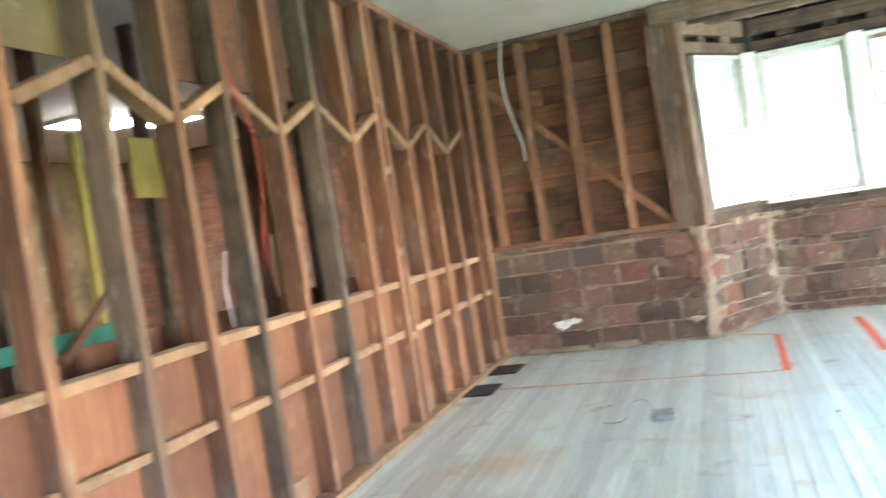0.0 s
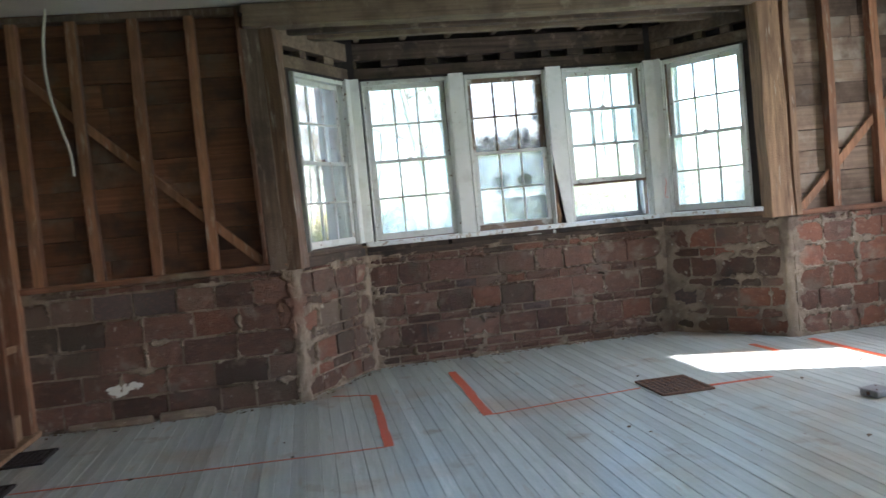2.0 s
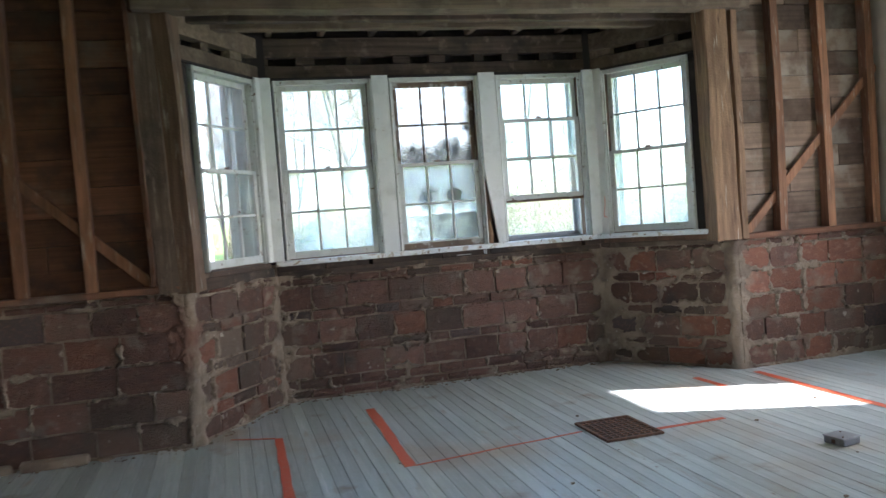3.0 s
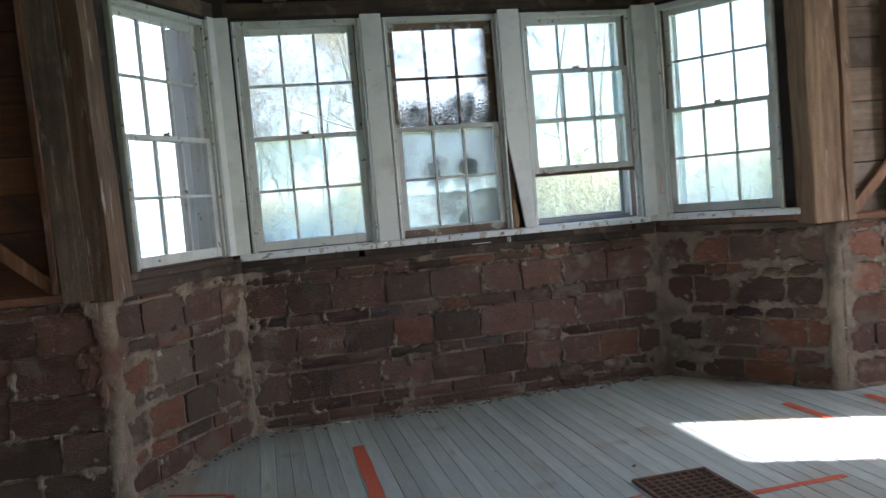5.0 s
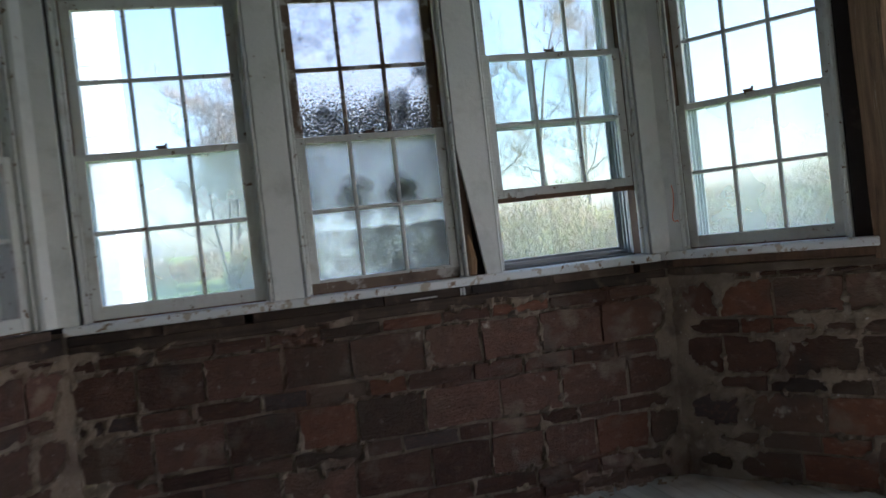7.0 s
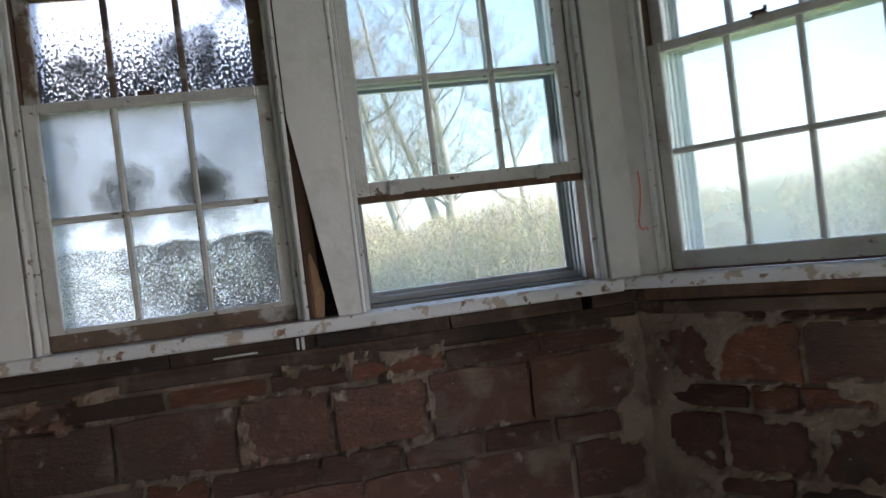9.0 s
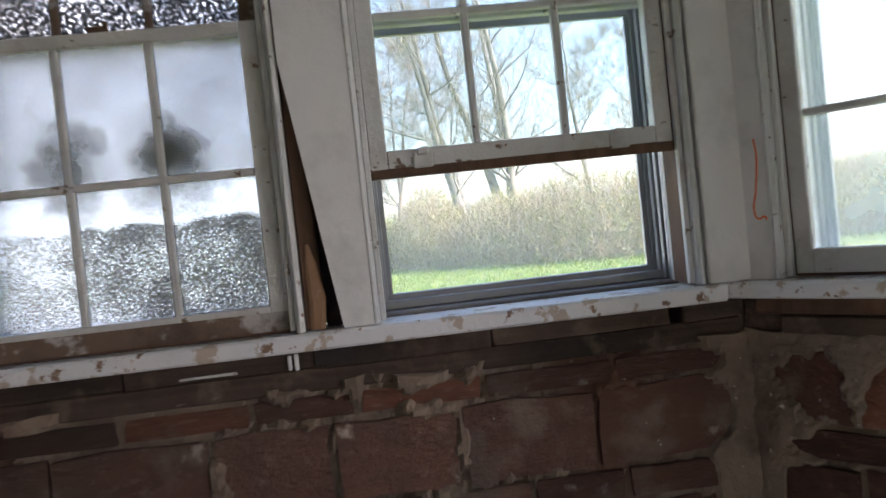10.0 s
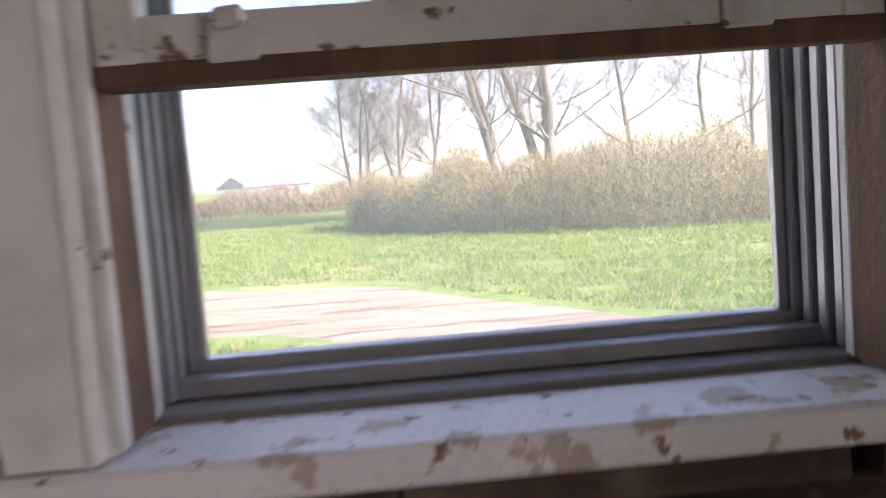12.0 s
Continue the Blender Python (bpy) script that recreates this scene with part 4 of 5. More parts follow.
        for u, k in ((u0, 1), (u1, -1)):
            for n, y0 in enumerate((0.112, 0.138, 0.164)):
                add_box(s, min(u + k * 0.001, u + k * (0.012 + 0.005 * n)), y0, z0 + 0.005, max(u + k * 0.001, u + k * (0.012 + 0.005 * n)), y0 + 0.018, z1 - 0.03, bevel=0.002)
        add_box(s, u0 + 0.012, 0.150, z0 + 0.005, u1 - 0.012, 0.189, z0 + 0.026, bevel=0.002)
        for u in (u0 + 0.03, u1 - 0.042):
            add_box(s, u, y + 0.008, z0 + 0.04, u + 0.012, y + 0.022, z1 - 0.03, bevel=0.001)
        part("storm_frame", s, "storm", w, "grey aluminium storm frame")
    return w


mid_wall = frame_at(BLI + Vector((-0.02, -0.012, 0)), (1, 0, 0))     # its x is the world's x
west_wall = frame_at(BLO, BLI - BLO)
east_wall = frame_at(BRI, BRO - BRI)
WL, EL = (BLI - BLO).length, (BRO - BRI).length
window("window_2", mid_wall, 0.133, 0.887, "white double-hung window with six panes over six, closed", glass=("dusty", "filmed"))
window("window_3", mid_wall, 1.07, 1.803, "double-hung window with peeling sash and grimy panes", paint="peeled", glass=("wavy", "wavy_low"))
window("window_4", mid_wall, 1.997, 2.761, "white double-hung window with its lower sash pushed up", raised=0.33, glass=("dusty", "glass"))
window("window_1", west_wall, 0.283, 1.037, "white double-hung window beside the dark jamb, closed", liner="sash", storm=False)
window("window_5", east_wall, 0.115, 0.86, "white double-hung window beside a dark jamb, closed", glass=("dusty", "filmed"))

# boards and posts between the windows
trim = thing("window_trim", "white painted boards and corner posts between the bay windows", "trim", kind="structure")
part("mullion_board", box(0.910, YC - 0.035, 1.145, 1.046, YC - 0.012, 2.60, bevel=0.003), "white", trim)
b = bmesh.new()
outline = [(1.990, 1.147), (1.972, 2.60), (1.828, 2.60), (1.828, 1.76), (1.912, 1.147)]
for y in (YC - 0.036, YC - 0.014):
    b.faces.new([b.verts.new((u, y, z)) for u, z in outline])
bmesh.ops.bridge_loops(b, edges=b.edges[:])
bmesh.ops.recalc_face_normals(b, faces=b.faces[:])
part("mullion_board", b, "white", trim, "white board cut off slantwise at its foot")
# this near-black strip stands for the shade in the void behind the slanted board
part("mullion_stud", box(1.87, YC + 0.05, 1.10, 1.975, YC + 0.17, 2.60, bevel=0.004), "dark", trim)
part("mullion_stud", box(1.824, YC - 0.006, 1.146, 1.868, YC + 0.16, 2.60, bevel=0.004, worn=0.003), "jamb", trim, "bare brown stud")
spl = bmesh.new()
for k, (x, z, r) in enumerate(((1.852, 1.148, 0.017), (1.858, 1.22, 0.020), (1.850, 1.30, 0.013), (1.846, 1.345, 0.004))):
    for a in range(6):
        spl.verts.new((x + r * math.cos(a * 1.05), YC - 0.010 + 0.4 * r * math.sin(a * 1.05), z))
spl.verts.ensure_lookup_table()
for k in range(3):
    for a in range(6):
        spl.faces.new([spl.verts[i] for i in (k * 6 + a, k * 6 + (a + 1) % 6, k * 6 + 6 + (a + 1) % 6, k * 6 + 6 + a)])
bmesh.ops.recalc_face_normals(spl, faces=spl.faces[:])
part("splinter", spl, "pale", trim, "split pale wood")
part("mullion_stud", box(0.90, YC + 0.0, 1.10, 1.02, YC + 0.17, 2.60, bevel=0.004), "dark", trim)
for nm, p in (("corner_post", BLI), ("corner_post", BRI)):
    s = 1 if p is BLI else -1
    part(nm, box(p.x - 0.035, YC - 0.045, 1.145, p.x + 0.078, YC + 0.16, 2.60, bevel=0.004) if s > 0 else box(p.x - 0.098, YC - 0.04, 1.145, p.x + 0.03, YC + 0.16, 2.60, bevel=0.004), "white", trim)
bl = bmesh.new()
add_box(bl, 1.060, -0.02, 1.145, WL + 0.01, 0.012, 2.60, bevel=0.003)
part("corner_board", bl, "white", trim, at=west_wall)
bl = bmesh.new()
add_box(bl, -0.01, -0.02, 1.145, 0.098, 0.012, 2.60, bevel=0.003)
part("corner_board", bl, "white", trim, at=east_wall)
for m, a, c in ((west_wall, 0.17, 0.262), (east_wall, 0.88, EL - 0.12)):
    part("dark_jamb", box(a, 0.02, 1.03, c, 0.20, 2.60, bevel=0.004), "dark", trim, "bare dark jamb board", at=m)
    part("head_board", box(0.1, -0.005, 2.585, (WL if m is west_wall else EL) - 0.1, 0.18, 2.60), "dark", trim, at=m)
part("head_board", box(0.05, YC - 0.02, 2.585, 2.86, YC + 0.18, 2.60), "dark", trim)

# fills added to stop outside light leaking through; near-black ones stand for shaded gaps
for p, s in ((BLI, -1), (BRI, 1)):
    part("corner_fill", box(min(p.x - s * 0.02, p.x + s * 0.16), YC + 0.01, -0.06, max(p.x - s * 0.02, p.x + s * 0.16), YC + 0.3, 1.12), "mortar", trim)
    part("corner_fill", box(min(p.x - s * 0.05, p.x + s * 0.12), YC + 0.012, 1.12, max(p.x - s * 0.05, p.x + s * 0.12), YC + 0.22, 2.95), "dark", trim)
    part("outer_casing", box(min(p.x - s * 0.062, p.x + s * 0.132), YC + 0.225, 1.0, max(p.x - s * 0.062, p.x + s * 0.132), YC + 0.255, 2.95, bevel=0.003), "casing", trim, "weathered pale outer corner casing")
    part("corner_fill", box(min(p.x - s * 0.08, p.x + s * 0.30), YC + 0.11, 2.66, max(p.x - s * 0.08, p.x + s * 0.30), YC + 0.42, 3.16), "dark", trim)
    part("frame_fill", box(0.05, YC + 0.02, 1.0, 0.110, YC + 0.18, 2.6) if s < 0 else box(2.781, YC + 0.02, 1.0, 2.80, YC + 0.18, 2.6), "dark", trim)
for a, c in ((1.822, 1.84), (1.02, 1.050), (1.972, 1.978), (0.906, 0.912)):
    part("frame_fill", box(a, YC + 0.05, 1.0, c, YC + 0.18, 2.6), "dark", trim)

# sills and the timbers under them
sills = thing("window_sill", "chipped white window sill with bare patches, over dark timber", "window sill", kind="structure")
part("sill_board", box(0.03, YC - 0.048, 1.105, 2.83, YC + 0.10, 1.145, bevel=0.006, worn=0.002), "sill", sills)
part("sill_board", box(-0.03, -0.05, 1.105, 1.0, 0.10, 1.145, bevel=0.006, worn=0.002), "sill", sills, at=east_wall)
part("sill_board", box(0.20, -0.006, 1.10, WL - 0.06, 0.10, 1.142, bevel=0.006, worn=0.004), "lintel", sills, "dark bare sill timber", at=west_wall)
part("blind_stop", box(1.036, 0.191, 1.14, 1.10, 0.30, 2.56, bevel=0.004), "white", trim, "pale outer casing", at=west_wall)
for m, a, c, off in ((west_wall, 0.12, WL, 0.0), (east_wall, 0.0, EL - 0.1, -0.012)):
    part("sill_timber", box(a, off + 0.005, 1.02, c, off + 0.16, 1.098, bevel=0.004, worn=0.003), "lintel", sills, at=m)
part("sill_plank", box(0.04, -0.026, 1.066, EL - 0.20, -0.009, 1.101, bevel=0.003, worn=0.003), "jamb", sills, "thin bare brown plank", at=east_wall)
part("sill_plank", box(0.10, -0.022, 1.022, EL - 0.12, -0.008, 1.060, bevel=0.003, worn=0.004), "beam", sills, "split old plank", at=east_wall)
x = 0.03
while x < 2.85:
    w = random.uniform(0.35, 0.75)
    e = min(x + w, 2.88)
    part("sill_timber", box(x + 0.004, YC - 0.015 + random.uniform(-0.004, 0.008), 1.058, e, YC + 0.15, 1.103, bevel=0.004, worn=0.003), "lintel", sills)
    x = e + (0.0 if random.random() < 0.6 else 0.03)
# near-black backing, added to stop outside light showing between the sill timbers
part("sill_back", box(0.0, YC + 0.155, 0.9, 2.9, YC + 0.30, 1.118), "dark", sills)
part("sill_timber", box(0.03, YC - 0.002, 1.005, 2.87, YC + 0.15, 1.055, bevel=0.004, worn=0.004), "lintel", sills)


# ---- stud wall to the next room ----
west = thing("wall_west", "open stud wall of reddish timber with herringbone blocking and red panels below", "wall", kind="structure")
STUDS = [-1.72, -1.28, -0.84, -0.40, 0.04, 0.48, 0.93, 1.38, 1.83, 2.285, 2.71, 3.13, 3.585, 4.03, 4.49, 4.93, 5.05, 5.47, 5.94, 6.40, 6.90, 7.22]
OLDER = {2.285, 4.03, 3.13, 0.93}
DEEP = 0.13
timber("bottom_plate", (XL - DEEP / 2 + 0.01, YS, 0.022), (XL - DEEP / 2 + 0.01, YB, 0.022), 0.044, DEEP + 0.03, (1, 0, 0), "pale", west)
timber("top_plate", (XL - DEEP / 2, YS, TOP - 0.025), (XL - DEEP / 2, YB, TOP - 0.025), 0.05, DEEP, (1, 0, 0), "stud", west)
for y in STUDS:
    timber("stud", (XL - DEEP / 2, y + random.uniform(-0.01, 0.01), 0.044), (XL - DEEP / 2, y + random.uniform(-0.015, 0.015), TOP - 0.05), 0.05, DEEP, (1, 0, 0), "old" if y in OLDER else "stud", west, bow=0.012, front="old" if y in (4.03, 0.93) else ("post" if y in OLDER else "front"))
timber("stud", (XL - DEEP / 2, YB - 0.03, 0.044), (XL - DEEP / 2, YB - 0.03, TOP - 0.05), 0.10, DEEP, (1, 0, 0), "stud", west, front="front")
low_at, high_at = 2.015, 2.205
ups = {1.83: 0, 2.285: 1, 2.71: 0, 3.13: 1, 3.585: 0, 4.03: 1, 4.49: 0, 4.93: 1, 5.05: 1, 5.47: 0, 5.94: 1, 6.40: 0, 6.90: 1, 7.22: 0}
for i, (a, b) in enumerate(zip(STUDS, STUDS[1:])):
    if b - a < 0.2:
        for z in (0.62, 1.22, 1.80, 2.3):
            part("spacer", box(XL - 0.09, a + 0.027, z, XL - 0.002, b - 0.027, z + 0.05, bevel=0.003), "pale", west)
        continue
    za, zb = (high_at if ups.get(a, i % 2) else low_at), (high_at if ups.get(b, (i + 1) % 2) else low_at)
    if b <= 7.0:
        part("herringbone_block", bar((XL - 0.055, a + 0.026, za), (XL - 0.055, b - 0.026, zb), 0.05, 0.10, (1, 0, 0), worn=0.002), "pale", west)
        part("cap_block", box(XL - DEEP, a + 0.027, 1.0, XL - 0.02, b - 0.027, 1.045, bevel=0.004, worn=0.003), "pale", west)
    part("cleat", box(XL - 0.075, a + 0.027, 0.655, XL - 0.03, b - 0.027, 0.70, bevel=0.004, worn=0.006), "pale", west)
    if random.random() < 0.6:
        part("cleat", box(XL - 0.075, a + 0.027, 0.05, XL - 0.03, a + 0.2, 0.22, bevel=0.004, worn=0.006), "pale", west)
    part("panel", box(XL - DEEP + 0.008, a + 0.026, 0.045, XL - DEEP + 0.026, b - 0.026, 0.998), "panel", west)

part("tab", box(1.775, YC - 0.022, 1.062, 1.784, YC - 0.012, 1.096, bevel=0.002), "white", sills)
part("tab", box(1.790, YC - 0.022, 1.060, 1.800, YC - 0.012, 1.098, bevel=0.002), "white", sills)
# near-black block set proud of the timber, for the shade inside a notch
part("notch", box(1.835, YC - 0.021, 1.064, 1.925, YC - 0.010, 1.100, bevel=0.002), "dark", sills)
part("paint_streak", box(1.53, YC - 0.0205, 1.066, 1.66, YC - 0.014, 1.074, bevel=0.002, worn=0.003), "sash", sills)

# ---- walls that are never in view, with openings put in to let light through ----
def holed_wall(name, m, length, holes, label):
    """A wall along its own x, with openings (x0, x1, z0, z1) through it."""
    w = thing(name, label, "wall", m, "structure")
    x = 0.0
    for a, b, c, d in sorted(holes):
        part("wall_side", box(x, 0, -0.2, a, 0.2, TOP + 0.1), "plaster", w)
        part("wall_side", box(a, 0, -0.2, b, 0.2, c), "plaster", w)
        part("wall_side", box(a, 0, d, b, 0.2, TOP + 0.1), "plaster", w)
        x = b
    part("wall_side", box(x, 0, -0.2, length, 0.2, TOP + 0.1), "plaster", w)
    return w


holed_wall("wall_east", frame_at((XR, YB + 0.3, 0), (0, -1, 0)), YB + 0.3 - YS, [(YB + 0.3 - 6.08, YB + 0.3 - 5.27, 1.14, 2.21), (YB + 0.3 - 3.4, YB + 0.3 - 2.3, 0.9, 2.4), (YB + 0.3 - 1.7, YB + 0.3 - 0.6, 0.9, 2.4)], "plain unseen plastered wall with openings put in for light")
holed_wall("wall_south", frame_at((XR + 0.2, YS, 0), (-1, 0, 0)), XR + 0.2 - XL + 6.2, [(XR + 0.2 - 3.2, XR + 0.2 - 2.0, 0.9, 2.4), (XR + 0.2, XR + 0.2 + 1.2, 0.9, 2.4)], "plain unseen plastered wall with openings put in for light")

# ---- the room beyond the studs ----
NX, NY = XL - 6.2, 9.6
tagged(part("wall_far_west", box(NX - 0.2, YS, -0.2, NX, NY, TOP + 0.1), "ochre"), "ochre wallboard of the next room", "wall", kind="structure")
tagged(part("wall_next_north", box(NX, NY, -0.2, XL - 0.16, NY + 0.2, TOP + 0.1), "sheath"), "brown boarded wall of the next room", "wall", kind="structure")
tagged(part("wall_next_side", box(XL - 0.16, YB + 0.31, -0.2, XL + 0.02, NY, TOP + 0.1), "sheath"), "brown boarded side wall of the next room", "wall", kind="structure")
tagged(part("ceiling_next", box(NX, YS, TOP, XL - 0.2, NY + 0.2, TOP + 0.12), "ceiling"), "pale ceiling of the next room", "ceiling", kind="structure")
tagged(part("floor_next", box(NX, YB + 0.3, -0.25, XL - 0.16, NY, -0.02), "sheath"), "brown floor of the next room", "floor", kind="structure")
inner = thing("wall_next_partition", "second row of brown studs with yellow and lime boards between them", "wall", kind="structure")
PX = XL - 1.45
for i in range(16):
    y = 2.05 + 0.44 * i
    timber("stud", (PX, y, 0), (PX, y + random.uniform(-0.02, 0.02), TOP), 0.05, 0.11, (1, 0, 0), "old" if i % 3 else "stud", inner, bow=0.01)
part("board", box(PX + 0.06, 5.54, 1.53, PX + 0.08, 5.86, 2.33, bevel=0.003), "lime", inner, "yellow-green wallboard")
part("board", box(PX + 0.06, 5.60, 0.75, PX + 0.08, 5.72, 1.52, bevel=0.003), "lime", inner, "yellow-green wallboard")
part("board", box(PX + 0.06, 6.40, 1.05, PX + 0.08, 6.62, 2.39, bevel=0.003), "lime", inner, "yellow-green wallboard")
part("strip", box(PX + 0.06, 5.52, 2.335, PX + 0.085, 5.88, 2.39, bevel=0.003), "teal", inner, "teal painted strip")
part("strip", box(PX + 0.06, 2.6, 1.01, PX + 0.085, 3.75, 1.11, bevel=0.003), "teal", inner, "green painted strip")
for y in (3.55, 3.73):
    timber("yellow_post", (PX + 0.085, y, 1.12), (PX + 0.085, y, 2.25), 0.045, 0.05, (1, 0, 0), "yellow", inner, "yellow painted post")
part("yellow_brace", bar((PX + 0.09, 3.57, 1.90), (PX + 0.09, 3.72, 1.74), 0.035, 0.03, (1, 0, 0)), "yellow", inner)
part("brace", bar((PX + 0.14, 3.15, 0.95), (PX + 0.14, 3.75, 1.42), 0.05, 0.04, (1, 0, 0)), "stud", inner)
part("board", box(PX + 0.06, 4.02, 1.86, PX + 0.08, 4.40, 2.26, bevel=0.003), "yellow", inner, "dull yellow board")
part("board", box(PX - 0.09, 1.6, 0.0, PX - 0.07, 9.0, 1.0), "panel", inner, "red-brown boarding")
timber("orange_stud", (PX + 0.1, 4.32, 0.6), (PX + 0.1, 4.34, 1.84), 0.05, 0.05, (1, 0, 0), "pale", inner)
for y0, y1, mat in ((0.05, 1.36, "ochre"), (1.40, 1.81, "ochre"), (1.85, 2.26, "ochre"), (2.73, 3.11, "sheath"), (3.16, 3.56, "sheath"), (3.61, 4.0, "sheath")):
    part("back_board", box(XL - DEEP - 0.022, y0, 2.24, XL - DEEP - 0.004, y1, TOP, worn=0.004), mat, west)
for y0, y1 in ((4.52, 4.90), (5.08, 5.45), (5.49, 5.92), (5.97, 6.38), (6.42, 6.88), (6.92, 7.3)):
    part("back_board", box(XL - DEEP - 0.022, y0, 1.03, XL - DEEP - 0.004, y1, TOP, worn=0.003), "sheath", west)
glow = bpy.data.materials.new("lamp_glow")
glow.use_nodes = True
glow.node_tree.nodes["Principled BSDF"].inputs["Emission Color"].default_value = (1.0, 0.97, 0.9, 1)
glow.node_tree.nodes["Principled BSDF"].inputs["Emission Strength"].default_value = 6.0
M["glow"] = glow
for x, y, w, l in ((-6.45, 6.40, 0.5, 0.34), (-6.25, 6.85, 0.6, 0.28), (-6.0, 7.25, 0.6, 0.3)):
    lamp = thing("ceiling_light", "bright square ceiling light in the next room", "ceiling light", pose(x, y, TOP), group="ceiling lights of the next room")
    part("housing", box(-w / 2 - 0.02, -l / 2 - 0.02, -0.05, w / 2 + 0.02, l / 2 + 0.02, -0.002, bevel=0.004), "white", lamp)
    part("diffuser", box(-w / 2, -l / 2, -0.062, w / 2, l / 2, -0.051), "glow", lamp, "lit white diffuser")

# unseen roof, added only to keep the sun out of the east openings
part("porch_roof", box(XR + 0.2, -0.6, 2.62, XR + 2.4, 3.3, 2.72), "roof")
tagged(bpy.data.objects["porch_roof"], "unseen grey roof added to keep sun out of the side openings", "roof", kind="structure")

# unseen wall above the ceiling, added to keep low sun off window 5
upper = part("wall_upper_east", box(XR, 4.6, TOP + 0.125, XR + 0.2, YB + 0.3, TOP + 1.7), "siding")
tagged(upper, "unseen white sided wall added to keep sun off window 5", "wall", kind="structure")

# roof over the bay, unseen; its eaves are widened to keep sun off window 5
part("bay_roof", box(-1.6, YB + 0.14, TOP + 0.16, 4.6, YC + 0.5, TOP + 0.24), "roof")
tagged(bpy.data.objects["bay_roof"], "unseen grey roof of the bay, its eaves widened to shade the east window", "roof", kind="structure")
# ---- outside ----
def ground_height(x, y):
    return -0.75 + 0.012 * max(0, y - 20) + noise.noise((x * 0.05, y * 0.05, 0)) * 0.25 * min(1.0, max(0.0, (y - 20) / 25))


verts, faces = [], []
xs = [-900, -300, -120] + [-80 + 4 * i for i in range(50)] + [160, 300, 900]
ys = [8.75, 10, 12] + [14 + 3 * i for i in range(34)] + [140, 200, 350, 1500]
for y in ys:
    for x in xs:
        verts.append((x, y, ground_height(x, y) if y > 12 else -0.75))
for j in range(len(ys) - 1):
    for i in range(len(xs) - 1):
        a = j * len(xs) + i
        faces.append((a, a + 1, a + 1 + len(xs), a + len(xs)))
me = bpy.data.meshes.new("ground")
me.from_pydata(verts, [], faces)
tagged(part("ground", me, "grass", smooth=True), "rough bright green spring grass", "ground", kind="structure")
tagged(part("ground_near", box(-900, -600, -1.2, 900, 8.76, -0.78), "grass"), "grass round the house", "ground", kind="structure")

# dirt track across the grass
def track_edges(x):
    """Near and far edge of the track, which bends towards the house and runs out in the grass."""
    near = max(11.5, 19.4 - 1.1 * max(0.0, x))
    far = 25.6 - 0.35 * max(-2.2, x) if x < 2 else 24.9 - 1.5 * (x - 2)
    return near + 0.5 * noise.noise((x * 0.5, 1, 0)), max(near, far) + 0.6 * noise.noise((x * 0.7, 5, 0))


verts, faces = [], []
for i in range(85):
    x = -30 + 0.5 * i
    lo, hi = track_edges(x)
    for k in range(11):
        y = lo + (hi - lo) * k / 10
        verts.append((x, y, ground_height(x, y) + (-0.03 if k in (0, 10) else 0.02 if k in (1, 9) else 0.05) - 0.02 * abs(math.sin(k * 1.3)) + noise.noise((x, k * 1.7, 6)) * 0.015))
for i in range(84):
    for k in range(10):
        a = i * 11 + k
        faces.append((a, a + 11, a + 12, a + 1))
me = bpy.data.meshes.new("dirt_track")
me.from_pydata(verts, [], faces)
tagged(part("dirt_track", me, "dirt", smooth=True), "rutted bare dirt track across the grass", "track", kind="structure")


def scatter(name, count, place, mat, label, category, kind="stuff", parent=None):
    """Many thin blades: place() gives foot, tip and half width of one."""
    verts, faces = [], []
    for _ in range(count):
        p, q, w = place()
        a = random.uniform(0, math.pi)
        s = Vector((math.cos(a), math.sin(a) * 0.5, 0)) * w
        k = len(verts)
        verts += [p - s, p + s, (p + q) / 2 + s * 0.7, q, (p + q) / 2 - s * 0.7]
        faces += [(k, k + 1, k + 2, k + 4), (k + 4, k + 2, k + 3)]
    me = bpy.data.meshes.new(name)
    me.from_pydata([tuple(v) for v in verts], [], faces)
    ob = part(name, me, mat, parent)
    return tagged(ob, label, category, kind=kind) if parent is None else ob


def grass_blade():
    """One blade of a tuft on the rough grass, off the track."""
    while True:
        y = 11 + 42 * random.random() ** 1.6
        x = random.uniform(-1 - y * 0.22, 2 + y * 0.5)
        lo, hi = track_edges(x)
        thick = noise.noise((x * 0.8, y * 1.6, 9)) + 0.6 * noise.noise((x * 3, y * 3, 4))
        if not lo - 0.1 < y < hi + 0.2 and thick + random.uniform(-0.2, 0.5) > 0:
            break
    p = Vector((x, y, ground_height(x, y) - 0.03))
    return p, p + Vector((random.gauss(0, 0.08), random.gauss(0, 0.08), 0.08 + 0.16 * max(0.0, thick) + random.uniform(0, 0.08))), random.uniform(0.012, 0.026)


scatter("grass_tufts", 90000, grass_blade, "blade", "tufts of bright green spring grass", "grass")
scatter("dry_grass", 22000, grass_blade, "straw", "dry yellowish grass stalks between the green", "grass")


def hedge_line(f):
    """The hedge's middle line: it comes nearer and grows taller from one end to the other."""
    x = 0.6 + 52 * f
    return x, 33.4 + 16 * math.exp(-x / 4.5), 2.3 + 1.6 * min(1.0, x / 7) + 0.5 * noise.noise((x * 0.45, 0, 0)) + 0.25 * noise.noise((x * 1.7, 3, 0))


